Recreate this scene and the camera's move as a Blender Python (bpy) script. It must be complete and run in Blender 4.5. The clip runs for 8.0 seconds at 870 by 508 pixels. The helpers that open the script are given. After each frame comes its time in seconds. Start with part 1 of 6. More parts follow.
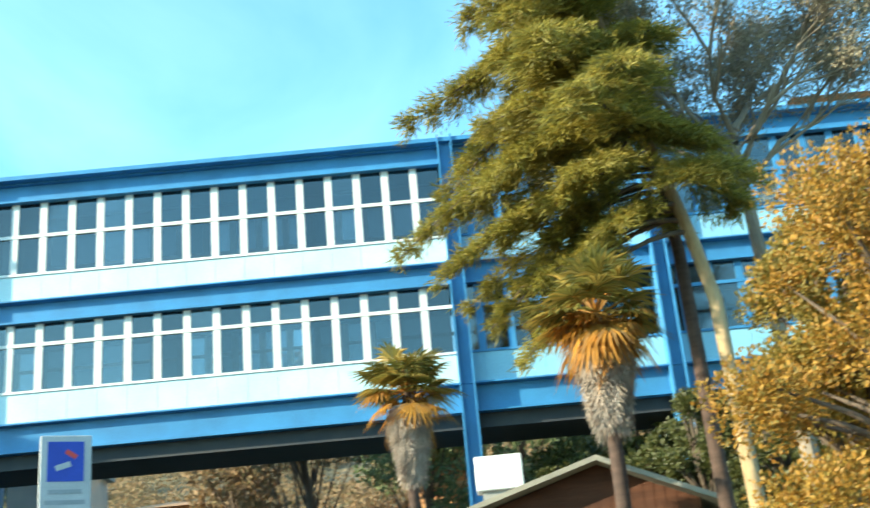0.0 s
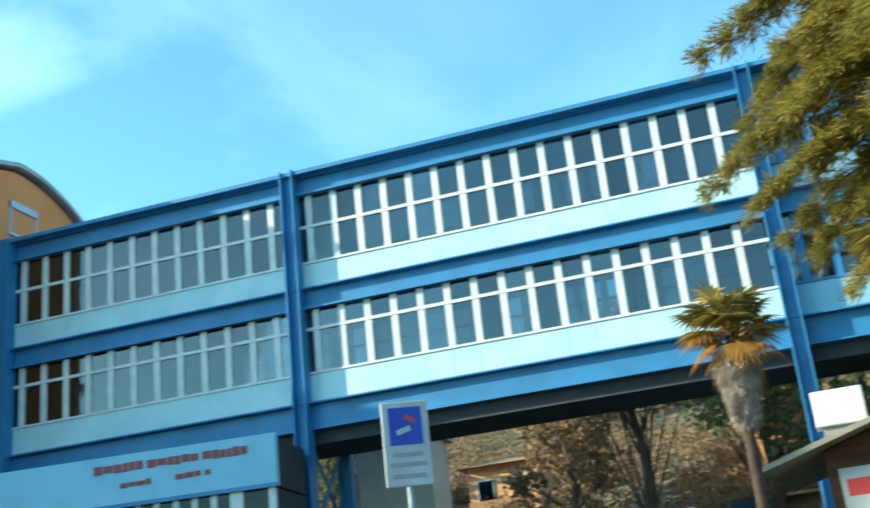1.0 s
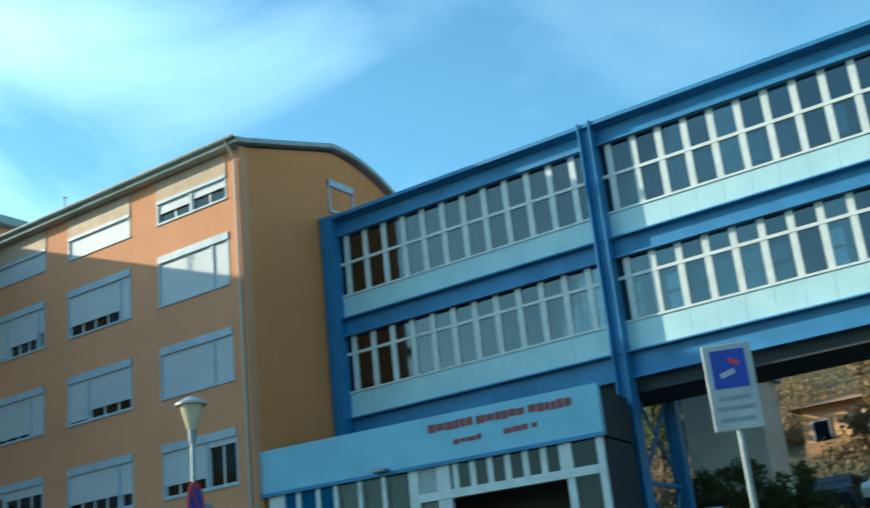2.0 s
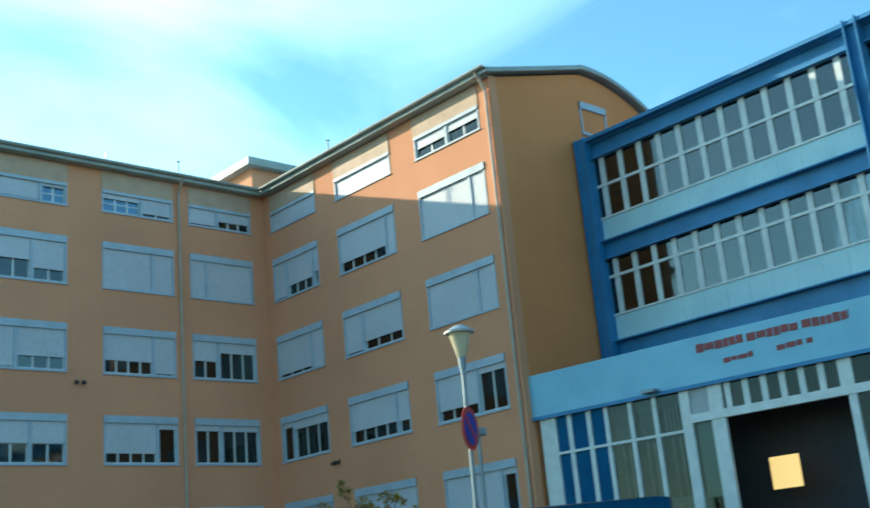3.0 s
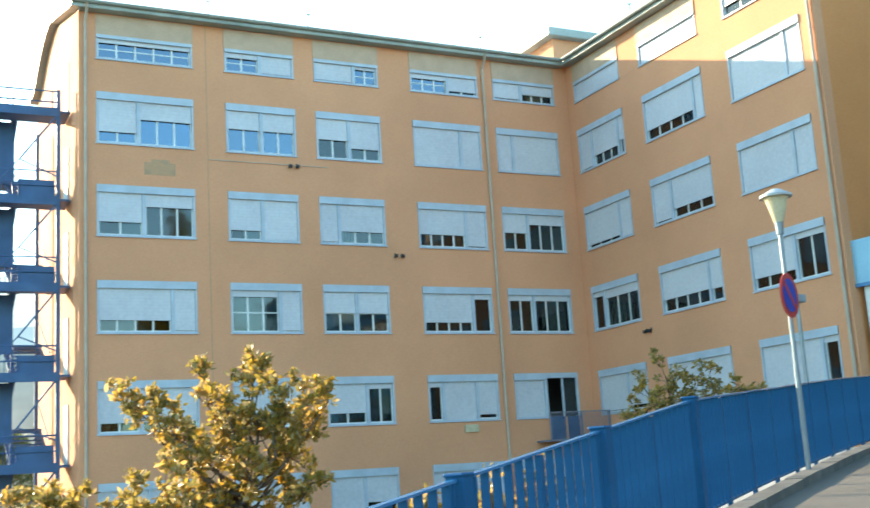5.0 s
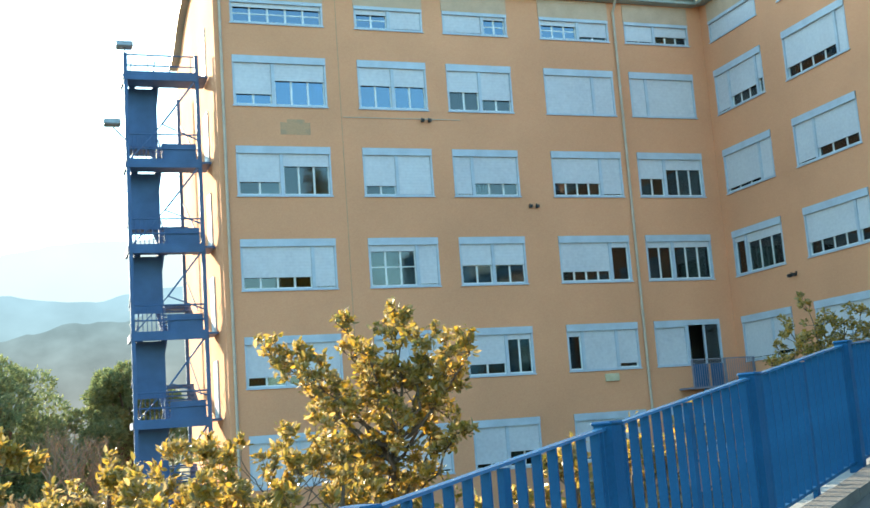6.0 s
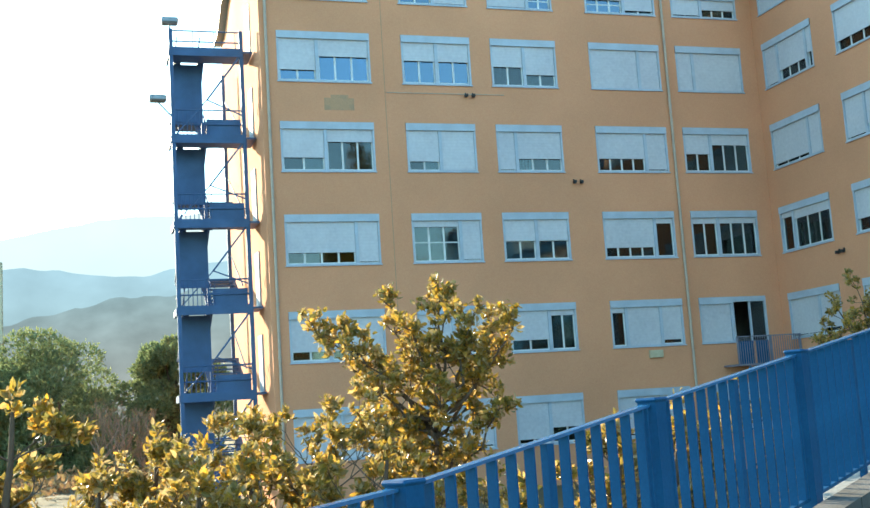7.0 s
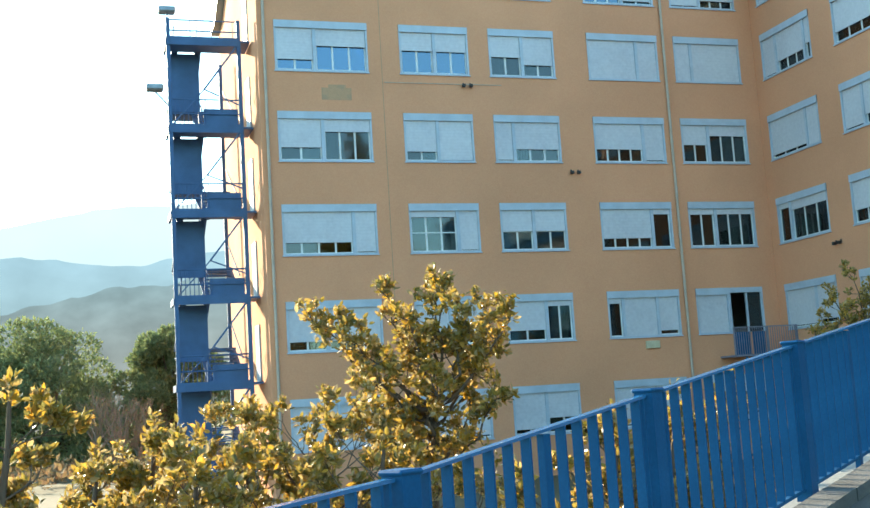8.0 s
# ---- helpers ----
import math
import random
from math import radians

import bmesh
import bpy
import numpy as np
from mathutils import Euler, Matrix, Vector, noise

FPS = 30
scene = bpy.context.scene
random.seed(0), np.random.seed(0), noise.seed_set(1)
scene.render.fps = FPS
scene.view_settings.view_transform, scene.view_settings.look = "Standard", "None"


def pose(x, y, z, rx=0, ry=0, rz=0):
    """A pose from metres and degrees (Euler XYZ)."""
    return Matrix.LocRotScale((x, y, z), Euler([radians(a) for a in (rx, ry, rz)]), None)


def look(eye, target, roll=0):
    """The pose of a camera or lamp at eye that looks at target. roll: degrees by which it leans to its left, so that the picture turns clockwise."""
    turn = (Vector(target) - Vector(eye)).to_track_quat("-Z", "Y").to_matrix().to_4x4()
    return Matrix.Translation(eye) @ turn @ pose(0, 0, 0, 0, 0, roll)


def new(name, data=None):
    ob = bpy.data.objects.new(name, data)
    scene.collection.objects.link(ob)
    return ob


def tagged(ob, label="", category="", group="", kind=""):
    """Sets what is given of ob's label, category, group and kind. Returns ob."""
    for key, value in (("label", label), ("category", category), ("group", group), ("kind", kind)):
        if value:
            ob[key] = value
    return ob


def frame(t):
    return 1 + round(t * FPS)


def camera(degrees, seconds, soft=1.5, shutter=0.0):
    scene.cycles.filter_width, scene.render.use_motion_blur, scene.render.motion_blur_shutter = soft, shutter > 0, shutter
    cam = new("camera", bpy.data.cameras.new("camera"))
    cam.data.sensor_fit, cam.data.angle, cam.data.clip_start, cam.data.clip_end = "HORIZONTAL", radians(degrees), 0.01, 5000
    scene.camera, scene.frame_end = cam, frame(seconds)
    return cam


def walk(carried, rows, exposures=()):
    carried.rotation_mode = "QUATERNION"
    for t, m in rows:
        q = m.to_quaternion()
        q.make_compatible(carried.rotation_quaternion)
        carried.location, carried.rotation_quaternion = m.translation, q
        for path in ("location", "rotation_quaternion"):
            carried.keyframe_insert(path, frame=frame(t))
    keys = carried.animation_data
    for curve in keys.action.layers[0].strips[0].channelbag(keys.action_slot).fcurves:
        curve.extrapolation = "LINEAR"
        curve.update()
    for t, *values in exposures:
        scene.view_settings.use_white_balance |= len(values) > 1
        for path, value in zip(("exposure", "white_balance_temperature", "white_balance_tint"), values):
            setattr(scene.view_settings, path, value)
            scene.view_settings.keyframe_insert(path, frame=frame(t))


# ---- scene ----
E = 1.57          # the eye's height over the road where it stands
cam = camera(41.8, 8.0, soft=1.5, shutter=0.3)
PATH = [      # seconds, yaw, pitch, roll, and the sway of the arms in x and y
    (0.0, -88.07, 20.52, 4.88, 0.070, -0.040), (0.5, -80.20, 19.89, 5.49, 0.070, -0.040), (1.0, -71.34, 19.67, 5.79, 0.070, -0.040),
    (1.5, -63.09, 19.60, 5.37, 0.070, -0.040), (2.0, -55.02, 18.87, 5.74, 0.070, -0.040), (2.2, -52.11, 18.59, 5.40, 0.070, -0.040),
    (3.3, -38.20, 15.34, 4.85, 0.070, -0.040), (3.5, -36.17, 14.68, 4.39, 0.070, -0.040), (4.0, -32.34, 13.28, 3.90, 0.070, -0.040),
    (4.5, -29.01, 12.01, 3.84, 0.055, -0.031), (5.0, -26.25, 11.01, 3.50, 0.040, -0.023), (5.2, -24.26, 10.76, 3.80, 0.033, -0.019),
    (6.3, -18.23, 8.56, 3.85, 0.000, -0.000), (6.5, -17.62, 8.38, 3.68, 0.000, -0.000), (7.0, -17.16, 7.94, 3.63, 0.000, -0.000),
    (7.5, -17.25, 7.72, 3.95, 0.000, -0.000), (8.0, -17.32, 7.44, 3.51, 0.000, -0.000)]
walk(cam, [(t, pose(dx, dy, E, 90 + p, r, y)) for t, y, p, r, dx, dy in PATH],
     [(0.0, 1.74, 6350, 4), (1.0, 1.31, 6050, 3), (2.0, 0.78, 6000, 2), (3.5, 1.2, 6250, 5), (4.2, 1.52, 6700, 10), (5.0, 2.12, 7200, 15), (6.5, 1.95, 6900, 12), (8.0, 1.88, 6900, 12)])

# ---- sky and sun ----
SUN_AZ, SUN_EL = radians(-21.3), radians(18.9)
SUN = Vector((math.sin(SUN_AZ) * math.cos(SUN_EL), math.cos(SUN_AZ) * math.cos(SUN_EL), math.sin(SUN_EL)))
world = bpy.data.worlds.new("sky")
scene.world = world
world.use_nodes = True
wn, wl = world.node_tree.nodes, world.node_tree.links
wn.clear()
w_out, w_bg = wn.new("ShaderNodeOutputWorld"), wn.new("ShaderNodeBackground")
sky = wn.new("ShaderNodeTexSky")
sky.sky_type, sky.sun_disc = "NISHITA", False
sky.sun_elevation, sky.sun_rotation = SUN_EL, SUN_AZ
sky.air_density, sky.dust_density, sky.ozone_density = 1.0, 0.8, 2.0
w_co, w_map = wn.new("ShaderNodeTexCoord"), wn.new("ShaderNodeMapping")
w_map.inputs["Scale"].default_value = (1.2, 1.6, 3.0)
w_map.inputs["Location"].default_value = (0.35, 0.2, 0.1)
w_noise, w_ramp = wn.new("ShaderNodeTexNoise"), wn.new("ShaderNodeValToRGB")
w_noise.inputs["Scale"].default_value, w_noise.inputs["Detail"].default_value = 1.7, 7
w_noise.inputs["Distortion"].default_value = 0.5
w_ramp.color_ramp.elements[0].position, w_ramp.color_ramp.elements[1].position = 0.45, 0.75
w_mix = wn.new("ShaderNodeMixRGB")
w_mix.inputs["Color2"].default_value = (5.2, 7.4, 7.8, 1)
w_fac = wn.new("ShaderNodeMath")
w_fac.operation = "MULTIPLY"
w_fac.inputs[1].default_value = 0.95
wl.new(w_co.outputs["Generated"], w_map.inputs["Vector"])
wl.new(w_map.outputs["Vector"], w_noise.inputs["Vector"])
wl.new(w_noise.outputs["Fac"], w_ramp.inputs["Fac"])
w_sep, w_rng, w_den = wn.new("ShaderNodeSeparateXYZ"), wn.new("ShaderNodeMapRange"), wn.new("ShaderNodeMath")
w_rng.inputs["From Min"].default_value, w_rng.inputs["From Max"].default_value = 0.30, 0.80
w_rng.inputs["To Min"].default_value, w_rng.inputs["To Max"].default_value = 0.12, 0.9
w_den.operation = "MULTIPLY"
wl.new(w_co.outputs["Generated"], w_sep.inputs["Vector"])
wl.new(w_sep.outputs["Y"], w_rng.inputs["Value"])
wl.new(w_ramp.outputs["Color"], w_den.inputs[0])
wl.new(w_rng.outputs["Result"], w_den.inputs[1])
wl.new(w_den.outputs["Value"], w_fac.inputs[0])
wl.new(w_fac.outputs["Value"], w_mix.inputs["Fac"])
w_tint = wn.new("ShaderNodeMixRGB")
w_tint.blend_type, w_tint.inputs["Fac"].default_value = "MULTIPLY", 1.0
w_tint.inputs["Color2"].default_value = (0.75, 1.13, 1.10, 1)
wl.new(sky.outputs["Color"], w_tint.inputs["Color1"])
wl.new(w_tint.outputs["Color"], w_mix.inputs["Color1"])
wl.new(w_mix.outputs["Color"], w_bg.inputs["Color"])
w_bg.inputs["Strength"].default_value = 0.15
wl.new(w_bg.outputs["Background"], w_out.inputs["Surface"])
sun_data = bpy.data.lights.new("sun", "SUN")
sun_data.energy, sun_data.angle, sun_data.color = 4.0, radians(0.6), (1.0, 0.89, 0.64)
new("sun", sun_data).matrix_world = look(SUN * 100, (0, 0, 0))


# ---- materials ----
def mat(name, color, color2=None, rough=0.7, scale=3.0, bump=0.15, fine=40.0, metal=0.0, spec=0.4, contrast=(0.35, 0.65), stretch=(1, 1, 1), island=0.0):
    """A surface with large blotches between two colours, fine grain in the relief and uneven gloss."""
    m = bpy.data.materials.new(name)
    m.use_nodes = True
    n, l = m.node_tree.nodes, m.node_tree.links
    b = n["Principled BSDF"]
    b.inputs["Metallic"].default_value = metal
    b.inputs["Specular IOR Level"].default_value = spec
    co, mp = n.new("ShaderNodeTexCoord"), n.new("ShaderNodeMapping")
    mp.inputs["Scale"].default_value = stretch
    l.new(co.outputs["Object"], mp.inputs["Vector"])
    big, small = n.new("ShaderNodeTexNoise"), n.new("ShaderNodeTexNoise")
    big.inputs["Scale"].default_value, big.inputs["Detail"].default_value = scale, 7
    small.inputs["Scale"].default_value, small.inputs["Detail"].default_value = fine, 4
    for t in (big, small):
        l.new(mp.outputs["Vector"], t.inputs["Vector"])
    ramp = n.new("ShaderNodeValToRGB")
    ramp.color_ramp.elements[0].position, ramp.color_ramp.elements[1].position = contrast
    ramp.color_ramp.elements[0].color = (*color, 1)
    ramp.color_ramp.elements[1].color = (*(color2 or [c * 0.8 for c in color]), 1)
    l.new(big.outputs["Fac"], ramp.inputs["Fac"])
    last = ramp.outputs["Color"]
    grain = n.new("ShaderNodeMixRGB")
    grain.blend_type = "OVERLAY"
    grain.inputs["Fac"].default_value = 0.25
    l.new(last, grain.inputs["Color1"])
    l.new(small.outputs["Color"], grain.inputs["Color2"])
    bw = n.new("ShaderNodeRGBToBW")
    l.new(small.outputs["Color"], bw.inputs["Color"])
    l.new(bw.outputs["Val"], grain.inputs["Color2"])
    last = grain.outputs["Color"]
    if island:
        geo, hsv, rng = n.new("ShaderNodeNewGeometry"), n.new("ShaderNodeHueSaturation"), n.new("ShaderNodeMapRange")
        rng.inputs["To Min"].default_value, rng.inputs["To Max"].default_value = 1 - island, 1 + island
        l.new(geo.outputs["Random Per Island"], rng.inputs["Value"])
        l.new(rng.outputs["Result"], hsv.inputs["Value"])
        l.new(last, hsv.inputs["Color"])
        last = hsv.outputs["Color"]
    l.new(last, b.inputs["Base Color"])
    rr = n.new("ShaderNodeMapRange")
    rr.inputs["To Min"].default_value, rr.inputs["To Max"].default_value = max(rough - 0.12, 0.02), min(rough + 0.12, 1)
    l.new(big.outputs["Fac"], rr.inputs["Value"])
    l.new(rr.outputs["Result"], b.inputs["Roughness"])
    if bump:
        bp = n.new("ShaderNodeBump")
        bp.inputs["Strength"].default_value, bp.inputs["Distance"].default_value = bump, 0.02
        l.new(small.outputs["Fac"], bp.inputs["Height"])
        l.new(bp.outputs["Normal"], b.inputs["Normal"])
    return m


def leaf_mat(name, colors, rough=0.35, through_light=0.35):
    """Foliage: each leaf takes its own tone from a ramp, and lets some light through."""
    m = bpy.data.materials.new(name)
    m.use_nodes = True
    n, l = m.node_tree.nodes, m.node_tree.links
    b = n["Principled BSDF"]
    b.inputs["Roughness"].default_value = rough
    geo, ramp = n.new("ShaderNodeNewGeometry"), n.new("ShaderNodeValToRGB")
    els = ramp.color_ramp.elements
    while len(els) < len(colors):
        els.new(0.5)
    for i, c in enumerate(colors):
        els[i].position, els[i].color = i / (len(colors) - 1), (*c, 1)
    l.new(geo.outputs["Random Per Island"], ramp.inputs["Fac"])
    l.new(ramp.outputs["Color"], b.inputs["Base Color"])
    tr, mix = n.new("ShaderNodeBsdfTranslucent"), n.new("ShaderNodeMixShader")
    l.new(ramp.outputs["Color"], tr.inputs["Color"])
    mix.inputs["Fac"].default_value = through_light
    l.new(b.outputs["BSDF"], mix.inputs[1])
    l.new(tr.outputs["BSDF"], mix.inputs[2])
    l.new(mix.outputs["Shader"], n["Material Output"].inputs["Surface"])
    return m


def glass_mat(name, tint, rough=0.04, ior=1.7, coat=(1, 1, 1), vary=0.0):
    """Dark window glass: a glossy coat over a see-through tinted pane."""
    m = bpy.data.materials.new(name)
    m.use_nodes = True
    n, l = m.node_tree.nodes, m.node_tree.links
    n.remove(n["Principled BSDF"])
    tr, gl, mix, fr = n.new("ShaderNodeBsdfTransparent"), n.new("ShaderNodeBsdfGlossy"), n.new("ShaderNodeMixShader"), n.new("ShaderNodeFresnel")
    tr.inputs["Color"].default_value = (*tint, 1)
    gl.inputs["Roughness"].default_value = rough
    gl.inputs["Color"].default_value = (*coat, 1)
    if vary:
        info, hsv, rng = n.new("ShaderNodeObjectInfo"), n.new("ShaderNodeHueSaturation"), n.new("ShaderNodeMapRange")
        rng.inputs["To Min"].default_value, rng.inputs["To Max"].default_value = 1 - vary, 1 + vary
        hsv.inputs["Color"].default_value = (*tint, 1)
        l.new(info.outputs["Random"], rng.inputs["Value"])
        l.new(rng.outputs["Result"], hsv.inputs["Value"])
        l.new(hsv.outputs["Color"], tr.inputs["Color"])
    no, bp = n.new("ShaderNodeTexNoise"), n.new("ShaderNodeBump")
    no.inputs["Scale"].default_value = 0.9
    bp.inputs["Strength"].default_value, bp.inputs["Distance"].default_value = 0.05, 0.05
    l.new(no.outputs["Fac"], bp.inputs["Height"])
    l.new(bp.outputs["Normal"], gl.inputs["Normal"])
    fr.inputs["IOR"].default_value = ior
    l.new(fr.outputs["Fac"], mix.inputs["Fac"])
    l.new(tr.outputs["BSDF"], mix.inputs[1])
    l.new(gl.outputs["BSDF"], mix.inputs[2])
    l.new(mix.outputs["Shader"], n["Material Output"].inputs["Surface"])
    return m


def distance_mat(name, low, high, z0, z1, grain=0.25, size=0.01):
    """Far hills: a plain glowing backdrop with the haze put into its colour, paling upwards."""
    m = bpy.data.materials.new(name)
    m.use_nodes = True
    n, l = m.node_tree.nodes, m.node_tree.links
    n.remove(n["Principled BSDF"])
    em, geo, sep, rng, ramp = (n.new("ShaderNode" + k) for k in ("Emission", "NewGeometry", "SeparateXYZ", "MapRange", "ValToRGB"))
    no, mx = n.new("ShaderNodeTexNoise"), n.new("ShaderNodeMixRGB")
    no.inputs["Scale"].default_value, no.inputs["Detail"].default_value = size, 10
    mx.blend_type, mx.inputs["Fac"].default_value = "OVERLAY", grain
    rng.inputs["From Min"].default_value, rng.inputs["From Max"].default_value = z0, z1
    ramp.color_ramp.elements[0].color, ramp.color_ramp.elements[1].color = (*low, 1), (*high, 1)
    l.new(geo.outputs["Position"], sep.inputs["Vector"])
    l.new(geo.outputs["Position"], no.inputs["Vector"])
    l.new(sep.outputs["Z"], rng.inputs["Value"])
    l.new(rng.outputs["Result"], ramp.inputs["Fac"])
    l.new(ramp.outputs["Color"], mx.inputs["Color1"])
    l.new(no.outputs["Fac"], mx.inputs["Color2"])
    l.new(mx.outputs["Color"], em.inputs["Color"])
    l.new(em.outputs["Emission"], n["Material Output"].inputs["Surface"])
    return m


ORANGE = mat("orange_render", (0.75, 0.328, 0.182), (0.645, 0.284, 0.158), rough=0.9, scale=0.35, fine=25, bump=0.2, spec=0.15, contrast=(0.3, 0.75))
# ORANGE again for the gable, with that wall's shade put into the colour
SHADED_ORANGE = mat("shaded_orange_render", (0.76, 0.275, 0.105), (0.65, 0.235, 0.09), rough=0.9, scale=0.35, fine=25, bump=0.2, spec=0.15, contrast=(0.3, 0.75))
GREY_ROOF = mat("grey_roof_metal", (0.38, 0.41, 0.39), (0.28, 0.31, 0.295), rough=0.5, scale=0.8, fine=12, bump=0.1)
FRAME_BLUE = mat("pale_blue_aluminium", (0.44, 0.50, 0.58), (0.38, 0.43, 0.50), rough=0.5, scale=2, fine=30, bump=0.03)
SHUTTER = mat("white_roller_shutter", (0.56, 0.55, 0.585), (0.50, 0.49, 0.53), rough=0.55, scale=0.5, fine=9, bump=0.03, stretch=(1, 1, 1))
ATTIC_PANEL = mat("grey_beige_panel", (0.56, 0.36, 0.25), (0.49, 0.32, 0.22), rough=0.7, scale=2, bump=0.05)
WHITE_PAINT = mat("white_frame_paint", (0.70, 0.70, 0.69), (0.60, 0.60, 0.60), rough=0.45, scale=3, bump=0.04)
GLASS = glass_mat("window_glass", (0.36, 0.44, 0.44), ior=1.6, vary=0.5)
GLASS_BLUE = glass_mat("bridge_glass", (0.46, 0.49, 0.50), ior=2.0, coat=(0.86, 0.9, 0.88), vary=0.55)
GLASS_DOOR = glass_mat("entrance_glass", (0.55, 0.6, 0.58), ior=1.32)
# blue of the mirrored sky is put into this glass's gloss colour
GLASS_SKY = glass_mat("sky_tint_glass", (0.2, 0.3, 0.36), ior=2.6, coat=(0.5, 0.7, 0.88))
PALE_WALL = mat("pale_warm_render", (0.78, 0.70, 0.60), (0.66, 0.60, 0.52), rough=0.9, scale=0.8, bump=0.2)
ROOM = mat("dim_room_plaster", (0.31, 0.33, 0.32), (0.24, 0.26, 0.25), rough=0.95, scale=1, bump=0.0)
CURTAIN = mat("grey_curtain_cloth", (0.20, 0.195, 0.18), (0.26, 0.25, 0.23), rough=0.95, scale=2, fine=6, bump=0.3, stretch=(6, 6, 0.3))
PIPE = mat("pale_downpipe_zinc", (0.50, 0.385, 0.305), (0.43, 0.33, 0.26), rough=0.5, scale=2, bump=0.05)
STEEL_BLUE = mat("blue_painted_steel", (0.048, 0.215, 0.44), (0.04, 0.175, 0.36), rough=0.45, scale=1.2, fine=30, bump=0.06)
FENCE_BLUE = mat("blue_fence_paint", (0.003, 0.09, 0.215), (0.0028, 0.072, 0.175), rough=0.6, scale=2.5, fine=50, bump=0.08, spec=0.15)
TOWER_BLUE = mat("dark_blue_steel", (0.034, 0.105, 0.24), (0.027, 0.083, 0.19), rough=0.55, scale=1.5, bump=0.06)
PANEL = mat("pale_turquoise_panel", (0.50, 0.68, 0.72), (0.42, 0.60, 0.66), rough=0.4, scale=1.0, fine=20, bump=0.03)
FASCIA = mat("sky_blue_fascia", (0.25, 0.50, 0.65), (0.22, 0.44, 0.59), rough=0.45, scale=0.8, fine=20, bump=0.04)
# near-black holds the shade under the bridge and in and beside the entrance
SHADE_STEEL = mat("shade_dark_steel", (0.03, 0.035, 0.045), (0.05, 0.05, 0.055), rough=0.7, scale=1, bump=0.1)
LETTER_RED = mat("faded_red_lettering", (0.30, 0.06, 0.06), (0.24, 0.06, 0.06), rough=0.6, scale=4, bump=0)
ASPHALT = mat("worn_asphalt", (0.15, 0.125, 0.105), (0.10, 0.088, 0.075), rough=0.95, scale=0.6, fine=60, bump=0.5)
KERB = mat("light_kerb_stone", (0.15, 0.14, 0.13), (0.095, 0.09, 0.083), rough=0.9, scale=3, fine=40, bump=0.4)
CONCRETE = mat("weathered_concrete", (0.34, 0.33, 0.31), (0.25, 0.245, 0.23), rough=0.9, scale=0.8, fine=30, bump=0.3)
EARTH = mat("dry_grass_earth", (0.14, 0.11, 0.068), (0.08, 0.077, 0.037), rough=1.0, scale=0.12, fine=3, bump=0.6)
BARK = mat("grey_brown_bark", (0.14, 0.10, 0.07), (0.09, 0.065, 0.05), rough=0.95, scale=2, fine=18, bump=0.7, stretch=(3, 3, 0.6))
PALE_BARK = mat("pale_bark", (0.42, 0.30, 0.17), (0.30, 0.20, 0.11), rough=0.95, scale=2, fine=14, bump=0.8, stretch=(3, 3, 0.8))
PALM_SKIRT = mat("dead_palm_skirt", (0.38, 0.31, 0.26), (0.26, 0.20, 0.16), rough=0.95, scale=3, fine=15, bump=0.8, stretch=(4, 4, 0.5), island=0.25)
PALM_TRUNK = mat("brown_palm_trunk", (0.085, 0.05, 0.038), (0.055, 0.034, 0.026), rough=0.95, scale=2, fine=20, bump=0.8, stretch=(1, 1, 5))
LEAF_MAGNOLIA = leaf_mat("magnolia_leaf", [(0.12, 0.11, 0.035), (0.40, 0.26, 0.045), (0.19, 0.165, 0.05), (0.60, 0.315, 0.035), (0.50, 0.36, 0.17), (0.25, 0.19, 0.08)], rough=0.3, through_light=0.52)
LEAF_PINE = leaf_mat("pine_needles", [(0.12, 0.16, 0.075), (0.22, 0.26, 0.11), (0.14, 0.18, 0.085)], rough=0.6, through_light=0.45)
LEAF_CEDAR = leaf_mat("cedar_needles", [(0.135, 0.13, 0.024), (0.36, 0.285, 0.05), (0.19, 0.175, 0.032), (0.44, 0.34, 0.06), (0.15, 0.14, 0.032)], rough=0.6, through_light=0.45)
LEAF_OCHRE = leaf_mat("ochre_leaf", [(0.20, 0.14, 0.022), (0.42, 0.20, 0.022), (0.14, 0.12, 0.026), (0.46, 0.25, 0.035), (0.34, 0.15, 0.02)], rough=0.6)
LEAF_PALM = leaf_mat("palm_frond", [(0.13, 0.12, 0.025), (0.24, 0.19, 0.04), (0.38, 0.24, 0.05)], rough=0.5)
LEAF_DEAD = leaf_mat("dead_frond", [(0.42, 0.18, 0.02), (0.52, 0.24, 0.03), (0.30, 0.16, 0.05), (0.48, 0.20, 0.025)], rough=0.7)
LEAF_SCRUB = leaf_mat("hillside_scrub_leaf", [(0.15, 0.11, 0.055), (0.28, 0.18, 0.09), (0.36, 0.22, 0.11), (0.17, 0.14, 0.06), (0.30, 0.18, 0.10)], rough=0.7)
LEAF_SHRUB = leaf_mat("dark_green_shrub_leaf", [(0.05, 0.062, 0.018), (0.10, 0.105, 0.028), (0.07, 0.08, 0.022), (0.15, 0.14, 0.04)], rough=0.5)
